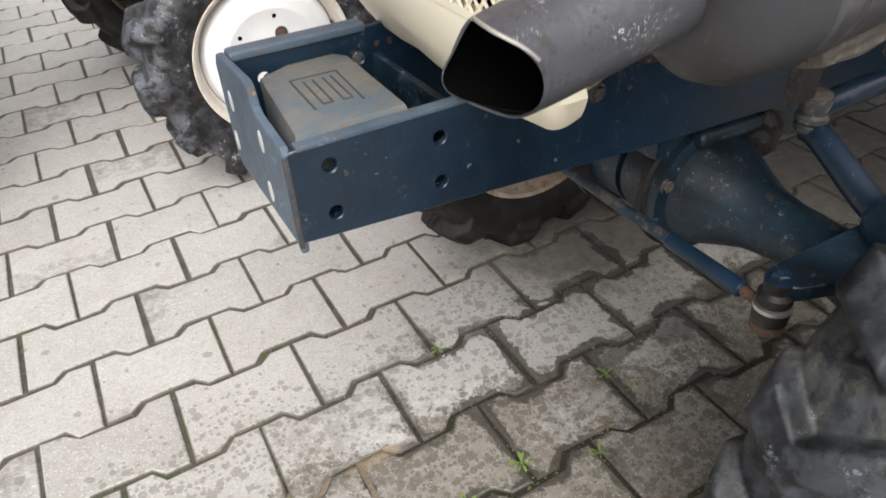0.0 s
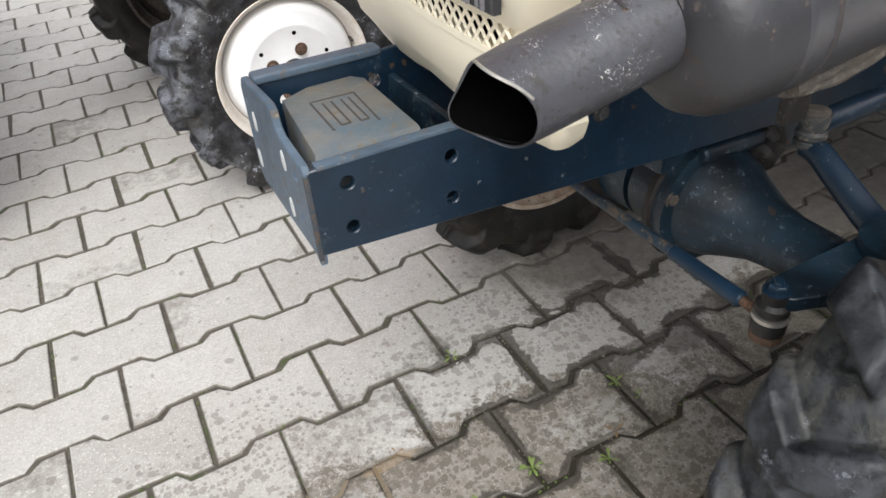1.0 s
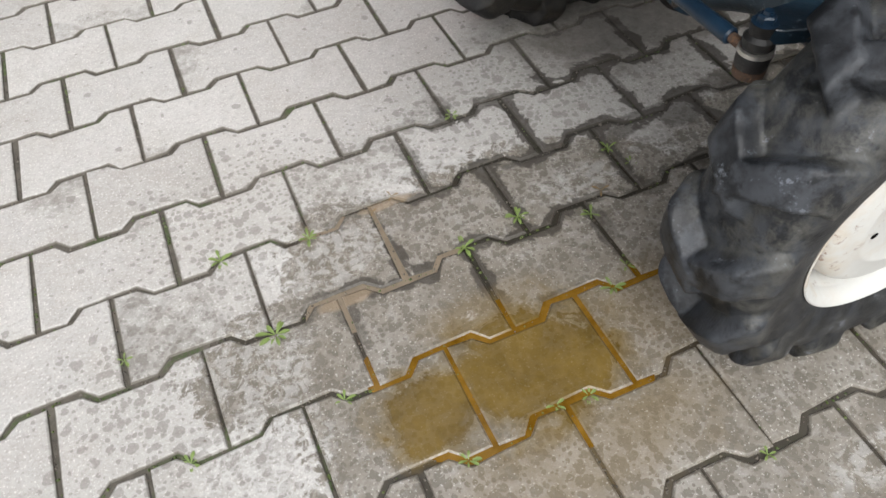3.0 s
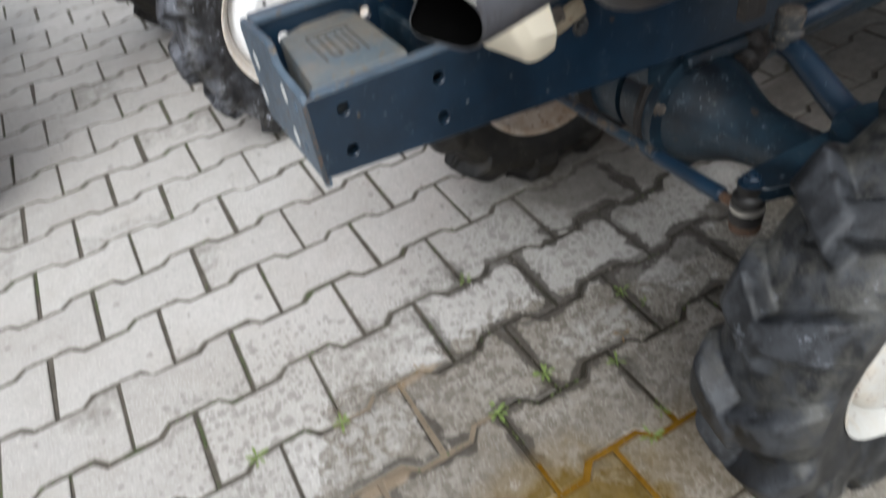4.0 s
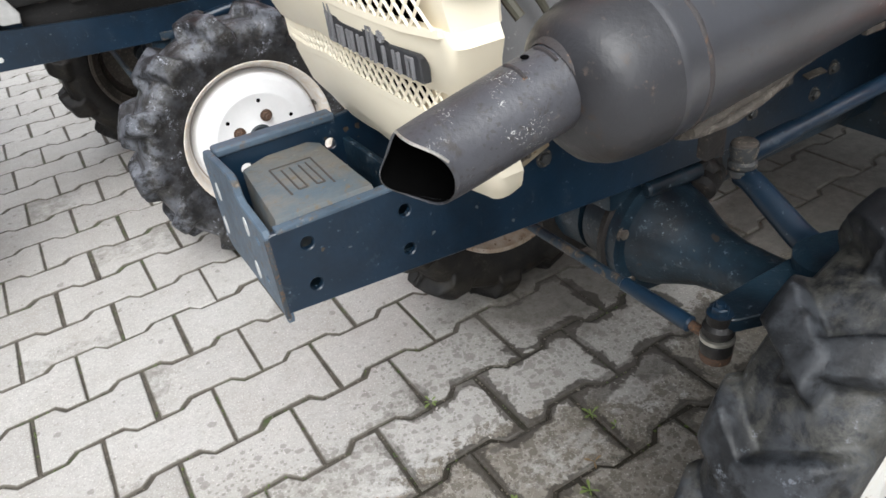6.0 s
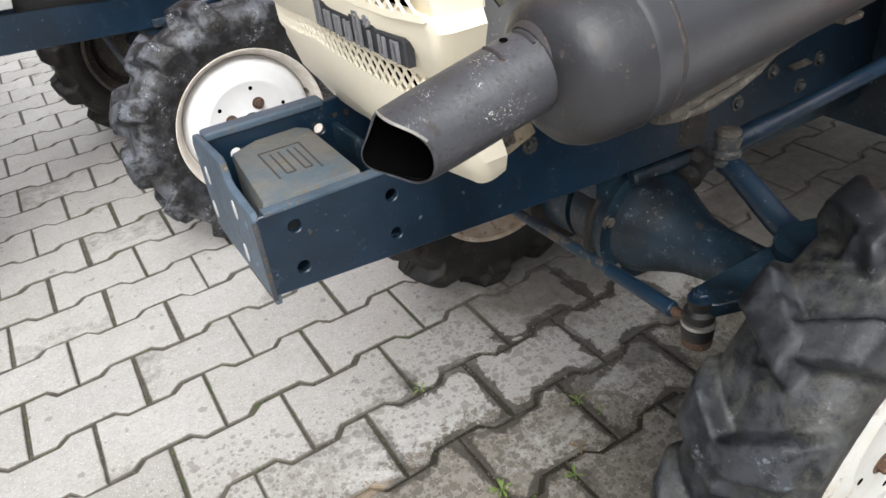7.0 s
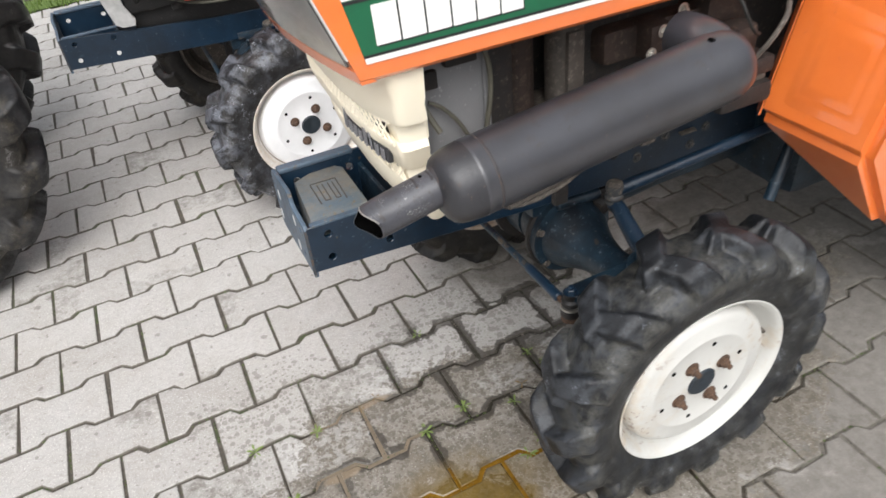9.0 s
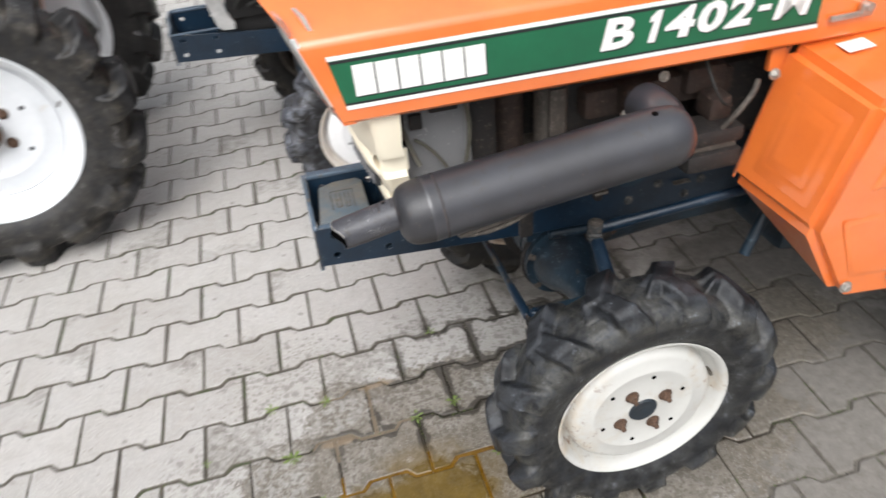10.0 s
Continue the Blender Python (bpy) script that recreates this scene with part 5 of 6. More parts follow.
part("hose", tube(((0.030, -0.205, 0.80), (0.034, -0.236, 0.778), (0.040, -0.250, 0.758), (0.047, -0.262, 0.740)), 0.0045, 8), CABLE_OLIVE, tractor, "olive cable beside the grille")
part("engine_block", roughen(join(box(0.53, -0.022, 0.64, 0.58, 0.15, 0.40, 0.02), box(0.45, -0.135, 0.72, 0.20, 0.05, 0.16, 0.012), box(0.74, -0.14, 0.70, 0.20, 0.06, 0.16, 0.015)), 0.002, 20), ENGINE, tractor, "oily engine, blackened with the hood's shade block")
part("fan_shroud", box(0.178, -0.03, 0.71, 0.05, 0.34, 0.24, 0.01), ENGINE, tractor)
part("water_pipe", join(rod((0.318, -0.160, 0.60), (0.318, -0.160, 0.83), 0.031, seg=24, bevel=0.003), box(0.318, -0.190, 0.70, 0.030, 0.012, 0.20, 0.003)), CASTING, tractor, "dusty grey upright pipe")
part("filter_can", join(rod((0.245, -0.13, 0.58), (0.245, -0.13, 0.80), 0.030, seg=22, bevel=0.004)), ENGINE_BROWN, tractor, "brown canister")
part("manifold", roughen(join(box(0.52, -0.165, 0.755, 0.30, 0.06, 0.055, 0.012), box(0.455, -0.205, 0.760, 0.045, 0.05, 0.06, 0.008), box(0.60, -0.19, 0.775, 0.08, 0.05, 0.05, 0.01)), 0.002, 30), ENGINE_BROWN, tractor, "rust-brown manifold")
part("side_casting", roughen(box(0.575, -0.270, 0.705, 0.11, 0.07, 0.030, 0.008), 0.002, 30), ENGINE, tractor, "oily dark casting behind the muffler")
part("lower_lug", roughen(box(0.575, -0.280, 0.660, 0.11, 0.06, 0.036, 0.010), 0.002, 30), ENGINE, tractor, "oily lower lug")
part("clamp_bar", roughen(rod((0.52, -0.285, 0.683), (0.62, -0.285, 0.683), 0.013, seg=16), 0.001, 30), CASTING, tractor)
part("upper_boss", roughen(box(0.60, -0.245, 0.74, 0.045, 0.05, 0.045, 0.01), 0.002, 30), ENGINE_BROWN, tractor)
part("wire", tube(((0.585, -0.30, 0.72), (0.600, -0.315, 0.755), (0.622, -0.315, 0.785), (0.640, -0.30, 0.800)), 0.0045, 8), CASTING, tractor, "frayed pale wire")
part("wire", tube(((0.560, -0.26, 0.835), (0.565, -0.285, 0.80), (0.585, -0.29, 0.765), (0.610, -0.28, 0.75)), 0.003, 8), CABLE, tractor)
for p in ((0.455, -0.232, 0.778), (0.430, -0.236, 0.748), (0.52, -0.20, 0.79), (0.655, -0.318, 0.815)):
    part("engine_bolt", hexbolt(p, (0, -1, 0.1), 0.007, 0.007, 0.004), ZINC, tractor)
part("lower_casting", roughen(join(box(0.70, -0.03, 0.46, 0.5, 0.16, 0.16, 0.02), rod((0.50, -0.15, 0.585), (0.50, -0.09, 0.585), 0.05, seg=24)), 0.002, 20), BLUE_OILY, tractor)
part("muffler_stay", join(box(0.31, -0.22, 0.672, 0.08, 0.24, 0.006, 0.001), tube(((0.20, -0.335, 0.692), (0.26, -0.352, 0.690), (0.33, -0.345, 0.700), (0.40, -0.31, 0.712)), 0.006, 8)), CASTING, tractor, "greasy muffler carrier")

# hood
laid(0.65, 0.58, -0.85, (-0.0049, -0.0145, 0.0271), 0.977)
hood_out = [(-0.282, 0.850), (-0.288, 0.856), (-0.2885, 0.972), (-0.2865, 0.980), (-0.281, 0.986), (-0.205, 1.026), (-0.175, 1.035), (0.130, 1.035), (0.160, 1.026), (0.236, 0.986), (0.2435, 0.972), (0.243, 0.856), (0.237, 0.850)]
hood_in = [(y * 0.985 - 0.0003, z - 0.004 if z > 0.9 else z) for y, z in hood_out]
hood_in[0], hood_in[-1] = (-0.268, 0.850), (0.223, 0.850)
hood_in[1], hood_in[-2] = (-0.268, 0.853), (0.223, 0.853)
ring = hood_out + hood_in[::-1]
hood = part("hood", rings([[(-0.058 - max(0.0, z - 0.852) * 0.36 - (0.0 if abs(y + 0.022) > 0.2 else 0.02), y, z + (0.0018 if z < 0.9 else 0)) for y, z in ring], [(0.90, y, z - (0.014 if z < 0.9 else 0)) for y, z in ring]]), ORANGE, tractor, "orange sheet-metal hood")
lip = lambda y, z: (-0.058 - (z - 0.852) * 0.36 - 0.030 * (1 - ((y + 0.022) / 0.264) ** 2), y, z)
ys = [-0.286 + 0.0528 * k for k in range(11)]
part("nose_lip", rings([[lip(y, 0.851), lip(y, 0.870), (lip(y, 0.870)[0] + 0.006, y, 0.870), (lip(y, 0.851)[0] + 0.02, y, 0.851)] for y in ys]), ORANGE, hood, at=Matrix.Identity(4))
glass = rings([[lip(y, 0.872), lip(y, 0.955), lip(y, 1.015), (lip(y, 1.015)[0] + 0.006, y, 1.015), (lip(y, 0.872)[0] + 0.006, y, 0.872)] for y in [-0.272 + 0.05 * k for k in range(11)]])
part("headlamp_glass", glass, LAMP_GLASS, hood, "grey glass across the nose", at=Matrix.Identity(4))
part("headlamp_reflector", rings([[(lip(y, z)[0] + 0.03, y, z) for z in (0.872, 1.015)] + [(lip(y, z)[0] + 0.036, y, z) for z in (1.015, 0.872)] for y in [-0.268 + 0.05 * k for k in range(11)]]), REFLECTOR, hood, "bright frosted reflector", at=Matrix.Identity(4))
part("lamp_rim", rings([[(lip(-0.286, z)[0] - 0.002, y, z) for y, z in ((-0.287, z0), (-0.279, z0))] + [(lip(-0.28, z0)[0] + 0.006, -0.279, z0), (lip(-0.28, z0)[0] + 0.006, -0.287, z0)] for z0 in (0.885, 0.93, 0.99) for z in (z0,)]), PALE, hood, at=Matrix.Identity(4))
sy = -0.2888
strip = lambda x0, z0, x1, z1, dz: [(x0, z0), (x1, z1), (x1 + dz * 0.0, z1 + dz), (x0 - dz * 0.23, z0 + dz)]
lay = lambda out, up, thick=0.001, y=sy: plate(out, [], thick, Matrix.Translation((0, y - up + thick, 0)) @ XZ, 0)
decal = part("decal", lay([(-0.049, 0.877), (0.742, 0.867), (0.742, 0.955), (-0.068, 0.960)], 0.0008), GREEN, hood, "green side decal with white border lines", at=Matrix.Identity(4))
for z0, z1, mat in ((0.8765, 0.0065, WHITE), (0.8835, 0.0032, BLACK), (0.9535, 0.0065, WHITE), (0.9485, 0.0035, BLACK)):
    x0 = -0.049 - (z0 - 0.877) * 0.23
    part("border_line", lay(strip(x0, z0, 0.742, z0 - (0.010 if z0 < 0.9 else 0.005), z1), 0.0016, 0.0008), mat, decal, at=Matrix.Identity(4))
# maker's mark: six plain upright blocks with a dark offset edge
for k in range(6):
    x0 = -0.033 + 0.0335 * k
    w = 0.0308
    z0 = 0.8955 - 0.0004 * k
    blk = [(x0, z0), (x0 + w, z0), (x0 + w - 0.001, z0 + 0.047), (x0 - 0.001, z0 + 0.047)]
    part("mark_shadow", lay([(x + 0.0025, z - 0.0025) for x, z in blk], 0.0014, 0.0006), BLACK, decal, at=Matrix.Identity(4))
    part("mark_block", lay(blk, 0.0024, 0.0010), WHITE, decal, at=Matrix.Identity(4))


def lettering(body, x, z, height, width, y, material, parent, name="lettering", shear=0.25, weight=0.03):
    cu = bpy.data.curves.new("tmp_text", "FONT")
    cu.body, cu.size, cu.extrude, cu.offset, cu.resolution_u = body, 1.0, 0.0, weight, 3
    cu.fill_mode = "FRONT"
    ob = bpy.data.objects.new("tmp_text", cu)
    scene.collection.objects.link(ob)
    dg = bpy.context.evaluated_depsgraph_get()
    me = bpy.data.meshes.new_from_object(ob.evaluated_get(dg))
    bm = bmesh.new()
    bm.from_mesh(me)
    bpy.data.objects.remove(ob)
    bpy.data.meshes.remove(me)
    ext = bmesh.ops.extrude_face_region(bm, geom=bm.faces[:])
    bmesh.ops.translate(bm, vec=(0, 0, 0.05), verts=[g for g in ext["geom"] if isinstance(g, bmesh.types.BMVert)])
    for f in bm.faces:
        f.smooth = False
    xs, zs = [v.co.x for v in bm.verts], [v.co.y for v in bm.verts]
    x_lo, z_lo, kx, kz = min(xs), min(zs), width / (max(xs) - min(xs)), height / (max(zs) - min(zs))
    for v in bm.verts:
        u, w, d = (v.co.x - x_lo) * kx, (v.co.y - z_lo) * kz, v.co.z
        v.co = Vector((x + u + shear * w, y - d * 0.015, z + w))
    return part(name, bm, material, parent, at=Matrix.Identity(4), smooth=0)


for ch, x0, w0, z0, h0 in (("B", 0.350, 0.052, 0.0, 0.049), ("1", 0.418, 0.030, 0.0, 0.049), ("4", 0.455, 0.050, 0.0, 0.049), ("0", 0.510, 0.048, 0.0, 0.049), ("2", 0.563, 0.046, 0.0, 0.049), ("-", 0.622, 0.022, 0.019, 0.009), ("M", 0.652, 0.062, 0.0, 0.049)):
    if ch == "1":
        one = [(0.012, 0.0), (0.024, 0.0), (0.024 + 0.22 * 0.049, 0.049), (0.015 + 0.22 * 0.049, 0.049), (0.006 + 0.22 * 0.040, 0.040), (0.006 + 0.22 * 0.032, 0.032), (0.013 + 0.22 * 0.035, 0.035)]
        part("letter_shadow", lay([(x0 + x + 0.0025, 0.8920 + z) for x, z in one], 0.0014, 0.0006), BLACK, decal, at=Matrix.Identity(4))
        part("letter", lay([(x0 + x, 0.8945 + z) for x, z in one], 0.0024, 0.0010), WHITE, decal, at=Matrix.Identity(4))
        continue
    lettering(ch, x0 + 0.0025, 0.8920 - 0.002 * (x0 - 0.35) + z0, h0, w0, sy - 0.0008, BLACK, decal, "letter_shadow", 0.22, 0.02 if ch == "M" else 0.045)
    lettering(ch, x0, 0.8945 - 0.002 * (x0 - 0.35) + z0, h0, w0, sy - 0.0014, WHITE, decal, "letter", 0.22, 0.012 if ch == "M" else 0.038)
latch = part("hood_latch", join(box(0.800, -0.296, 0.879, 0.080, 0.006, 0.010, 0.002), box(0.825, -0.298, 0.888, 0.022, 0.010, 0.018, 0.003), rod((0.826, -0.29, 0.892), (0.826, -0.308, 0.892), 0.007, seg=14)), ZINC, hood, "bright spring latch", at=Matrix.Identity(4))

# orange step fender with pressed panels
laid(0.58, -0.25, -1.19, (0.0128, 0.0213, -0.0007), 1.006)
FA, FB, FC, FE = Vector((0.690, -0.296, 0.848)), Vector((0.628, -0.293, 0.604)), Vector((0.652, -0.482, 0.592)), Vector((0.712, -0.488, 0.818))
FD, FD2 = Vector((0.735, -0.488, 0.442)), Vector((0.655, -0.293, 0.575))
TA, TE = Vector((0.90, -0.296, 0.862)), Vector((0.96, -0.488, 0.800))


def slab(corners, thick, bevel=0.004):
    """A sheet over four corners, thick to its back side."""
    a, b, c, d = corners
    nrm = (b - a).cross(d - a).normalized()
    bm = rings([[p for p in corners], [p - nrm * thick for p in corners]])
    if bevel:
        bmesh.ops.bevel(bm, geom=bm.edges[:], offset=bevel, segments=2, affect="EDGES")
    return bm


def pressed(corners, u0, u1, v0, v1, rise, bevel):
    """A raised or sunk field pressed into a sheet: corners are bottom-left, bottom-right, top-right, top-left."""
    a, b, c, d = corners
    nrm = (b - a).cross(d - a).normalized()
    pt = lambda u, v: (a * (1 - u) + b * u) * (1 - v) + (d * (1 - u) + c * u) * v
    out = [pt(u0, v0), pt(u1, v0), pt(u1, v1), pt(u0, v1)]
    mid = sum(out, Vector()) / 4
    def shrink(k):
        return [p + (mid - p).normalized() * k for p in out]
    bm = rings([[p + nrm * 0.0004 for p in out], [p + nrm * rise * 0.5 for p in shrink(bevel * 0.5)], [p + nrm * rise for p in shrink(bevel)], [p + nrm * rise * 1.0 for p in shrink(bevel * 1.6)]])
    bmesh.ops.bevel(bm, geom=[e for e in bm.edges if e.calc_face_angle(0) < 0.9 and (e.verts[0].co - e.verts[1].co).length < bevel * 1.2], offset=0.002, segments=2, affect="EDGES")
    return bm


def shell(faces, bevel=0.015):
    """A closed-edge sheet-metal box from polygons that share corners."""
    bm = bmesh.new()
    made = {}
    for poly in faces:
        vs = []
        for p in poly:
            key = tuple(round(c, 4) for c in p)
            if key not in made:
                made[key] = bm.verts.new(p)
            vs.append(made[key])
        bm.faces.new(vs)
    bmesh.ops.recalc_face_normals(bm, faces=bm.faces)
    inner = [e for e in bm.edges if len(e.link_faces) == 2]
    bmesh.ops.bevel(bm, geom=inner, offset=bevel, segments=4, affect="EDGES")
    bmesh.ops.solidify(bm, geom=bm.faces[:], thickness=0.003)
    return bm


side = [FC, FE, TE, Vector((0.925, -0.488, 0.70)), Vector((0.868, -0.488, 0.585)), Vector((0.872, -0.488, 0.505)), Vector((1.05, -0.488, 0.495)), Vector((1.05, -0.488, 0.405)), Vector((0.872, -0.488, 0.425)), FD]
fender = part("fender", shell(([FB, FC, FE, FA], [FA, FE, TE, TA], side, [FB, FD2, FD, FC])), ORANGE, tractor, "orange pressed-steel step fender")
front = [FB, FC, FE, FA]
front_n = (FC - FB).cross(FA - FB)
if front_n.x > 0:
    front = [FC, FB, FA, FE]
part("pressed_field", pressed(front, 0.16, 0.84, 0.14, 0.84, 0.0030, 0.018), ORANGE, fender, at=Matrix.Identity(4), smooth=60)
part("pressed_field", pressed([p + Vector((-0.003, 0, 0.0008)) for p in front], 0.26, 0.74, 0.24, 0.74, 0.0026, 0.016), ORANGE, fender, at=Matrix.Identity(4), smooth=60)
sp = lambda x, z: Vector((x, -0.488, z))
part("pressed_field", pressed([sp(0.738, 0.662), sp(0.900, 0.668), sp(0.935, 0.760), sp(0.772, 0.760)], 0, 1, 0, 1, 0.0030, 0.008), ORANGE, fender, at=Matrix.Identity(4))
part("pressed_field", pressed([sp(0.752, 0.480), sp(0.845, 0.470), sp(0.845, 0.610), sp(0.705, 0.610)], 0, 1, 0, 1, 0.0030, 0.010), ORANGE, fender, at=Matrix.Identity(4))
for x, z in ((0.748, 0.462), (0.845, 0.462), (0.765, 0.790)):
    part("fender_bolt", hexbolt((x, -0.4915, z), (0, -1, 0), 0.0085, 0.008), ZINC, fender, at=Matrix.Identity(4))
part("fender_flange", box(0.672, -0.286, 0.825, 0.030, 0.012, 0.040, 0.003), ORANGE, fender, at=Matrix.Identity(4))
part("rail_edge", slab([FB + Vector((0.0, 0.004, 0.0)), FA + Vector((0.0, 0.004, 0)), FA + Vector((0.014, 0.022, 0)), FB + Vector((0.014, 0.022, 0))], 0.003, 0.001), ORANGE, fender, at=Matrix.Identity(4))
top_n = (FE - FA).cross(TA - FA).normalized()
top_n = top_n if top_n.z > 0 else -top_n
p = FA.lerp(TA, 0.40).lerp(FE.lerp(TE, 0.40), 0.20) + top_n * 0.0012
ex, ey = (TA - FA).normalized() * 0.025, (FE - FA).normalized() * 0.015
sheet = [p - ex - ey, p + ex - ey, p + ex + ey, p - ex + ey]
part("sticker", rings([sheet, [q + top_n * 0.0006 for q in sheet]]), WHITE, fender, "faded paper sticker", at=Matrix.Identity(4))
laid()
part("stay_post", join(rod((0.690, -0.290, 0.42), (0.745, -0.270, 0.53), 0.011, seg=14)), BLUE_OILY, tractor, "blue stay under the fender")
part("gear_housing", roughen(join(box(0.98, -0.03, 0.48, 0.30, 0.40, 0.30, 0.03), rod((0.95, -0.28, 0.46), (0.95, -0.10, 0.46), 0.07, seg=24)), 0.002, 20), BLUE_OILY, tractor)

# unseen rear body and footplates, added to keep sky light off the ground
part("unseen_rear_body", join(box(1.25, -0.022, 0.62, 0.75, 0.44, 0.42, 0.03), box(1.15, -0.022, 0.93, 0.50, 0.50, 0.22, 0.03)), ENGINE, tractor)
part("footplate", box(1.10, -0.37, 0.42, 0.36, 0.24, 0.02, 0.006), ENGINE, tractor)
part("footplate", box(0.95, 0.36, 0.42, 0.62, 0.26, 0.02, 0.006), ENGINE, tractor)
wheel(tractor, at(1.48, -0.50, 0.452, 0), s=1.60, hub_height=0.452, lugs=15, rubber=RUBBER_DARK, bolts=5, name="rear_wheel", label="tall rear wheel with white rim", deep=0.071)
wheel(tractor, at(1.48, 0.46, 0.452, 180), s=1.60, hub_height=0.452, lugs=15, rubber=RUBBER_DARK, bolts=5, name="rear_wheel", label="tall rear wheel with white rim", deep=0.071)

# ---- second tractor of the same kind beside it: only its front end comes into view ----
DX, DY = -0.289, 1.307
second = thing("tractor", pose(CENTRE[0] + DX, CENTRE[1] + DY, -0.012), "blue-framed compact tractor parked alongside", "tractor", CENTRE, "parked tractors")
laid(shift=(-0.027, 0, 0.005))
bracket(second, False)
laid()
axle(second)
wheel(second, at(0.397, -0.442, 0.284, 1.0), hub_height=0.272, lugs=13, phase=radians(9), bolt_turn=63, rubber=RUBBER_DUSTY, enamel=RIM_CLEAN, label="front wheel with clean white rim")
wheel(second, at(0.328, 0.405, 0.284, 181), hub_height=0.272, rubber=RUBBER_DARK, enamel=CASTING, label="front wheel with dark tyre")
# rear wheels out of view, added for shade and to complete the tractor
wheel(second, at(1.48, -0.50, 0.464), s=1.60, hub_height=0.452, lugs=15, rubber=RUBBER_DARK, bolts=5, name="rear_wheel", label="tall rear wheel with white rim", deep=0.071)
wheel(second, at(1.48, 0.46, 0.464, 180), s=1.60, hub_height=0.452, lugs=15, rubber=RUBBER_DARK, bolts=5, name="rear_wheel", label="tall rear wheel with white rim", deep=0.071)
part("front_guard", join(plate([(-0.072, 0.84), (-0.010, 0.574), (0.006, 0.562), (0.042, 0.560), (0.047, 0.580), (0.028, 0.62), (0.004, 0.84)], [], 0.010, Matrix.Translation((0, -0.118, 0)) @ XZ, 0.002)), GUARD, second, "off-white flat guard strip")
part("engine_block", roughen(join(box(0.55, -0.02, 0.70, 0.62, 0.20, 0.26, 0.02), box(0.13, -0.02, 0.68, 0.20, 0.20, 0.18, 0.01)), 0.002, 20), OILY_SHADE, second, "oily engine, blackened with the hood's shade")
part("tray", roughen(box(0.50, -0.025, 0.555, 0.92, 0.135, 0.09, 0.01), 0.003, 18), OILY_SHADE, second, "oily tray between the side plates, blackened with the hood's shade")
for k, (x, z) in enumerate(((0.10, 0.600), (0.17, 0.585), (0.26, 0.610), (0.34, 0.580), (0.46, 0.600))):
    part("clip", roughen(box(x, -0.098, z, 0.022 + 0.008 * (k % 3), 0.020, 0.026, 0.004), 0.001, 40), (CASTING, ENGINE, ENGINE_BROWN)[k % 3], second, "grimy clip above the frame")
part("hose", tube(((0.13, -0.125, 0.625), (0.22, -0.145, 0.590), (0.34, -0.150, 0.580), (0.48, -0.140, 0.600), (0.60, -0.120, 0.64)), 0.0045, 8), CABLE_OLIVE, second)
part("hose", tube(((0.05, -0.10, 0.70), (0.12, -0.14, 0.655), (0.22, -0.155, 0.62), (0.36, -0.158, 0.612), (0.52, -0.145, 0.632)), 0.0040, 8), CABLE_OLIVE, second)
part("radiator", box(0.19, -0.03, 0.73, 0.06, 0.34, 0.22, 0.006), OILY_SHADE, second)
part("hose", tube(((0.10, -0.13, 0.63), (0.18, -0.16, 0.66), (0.30, -0.17, 0.645), (0.42, -0.15, 0.67), (0.55, -0.13, 0.65)), 0.006, 8), CABLE, second)
part("hose", tube(((0.14, -0.12, 0.70), (0.24, -0.15, 0.645), (0.36, -0.16, 0.68), (0.50, -0.14, 0.62)), 0.005, 8), CABLE_OLIVE, second)
part("hose", tube(((0.06, -0.09, 0.60), (0.07, -0.13, 0.64), (0.10, -0.14, 0.68), (0.16, -0.13, 0.70)), 0.009, 8), CABLE, second)
part("grille_base", box(0.20, -0.16, 0.70, 0.03, 0.12, 0.16, 0.006), RED, second, "dull red panel")

# unseen hood and rear boxes, added to block sky light from above
part("hood", join(box(0.40, -0.022, 0.905, 0.95, 0.53, 0.18, 0.02), box(1.20, -0.022, 0.70, 0.75, 0.46, 0.60, 0.03)), ORANGE, second, "unseen plain hood and rear block, added for their shade")

# ---- third tractor across the aisle: its rear wheels come into view ----
third = thing("tractor", pose(-1.023, 0.955 + 0.45, 0), "tractor with tall lugged rear tyres and white rims", "tractor", (0, 0, 0), "parked tractors")
wheel(third, Matrix.Translation((0, -0.45, 0.452)) @ Matrix.Rotation(radians(6), 4, "Z"), s=1.60, hub_height=0.452, lugs=15, rubber=RUBBER_TALL, bolts=5, enamel=RIM_PLAIN, name="rear_wheel", label="rear wheel with white rim and rusty hub", deep=0.071)
wheel(third, Matrix.Translation((0, 0.50, 0.452)) @ Matrix.Rotation(radians(180), 4, "Z"), s=1.60, hub_height=0.452, lugs=15, rubber=RUBBER_DARK, bolts=5, enamel=RIM_PLAIN, name="rear_wheel", label="rear wheel with dark tyre", deep=0.071)
part("rear_axle", join(rod((0, -0.42, 0.452), (0, 0.46, 0.452), 0.06, seg=24), box(-0.10, 0.02, 0.50, 0.45, 0.30, 0.30, 0.03)), ENGINE, third)
# fender arcs above the view, added to shade wheels and ground
for sgn in (-1, 1):
    arc = [(0.52 * math.cos(a), 0.452 + 0.56 * math.sin(a)) for a in (math.radians(d) for d in range(56, 150, 10))]
    y0, y1 = 0.03 + sgn * 0.60, 0.03 + sgn * 0.30
    part("unseen_rear_fender", rings([[(x, y0, z), (x, y1, z), (x, y1, z + 0.012), (x, y0, z + 0.012)] for x, z in arc]), ORANGE, third, "unseen orange rear fender, added for its shade")
# plain block out of view, added to shade the paving around it
part("unseen_rear_body", box(-0.25, 0.03, 0.80, 0.75, 0.50, 0.50, 0.08, seg=4), ORANGE, third, "unseen orange body block, added for its shade")
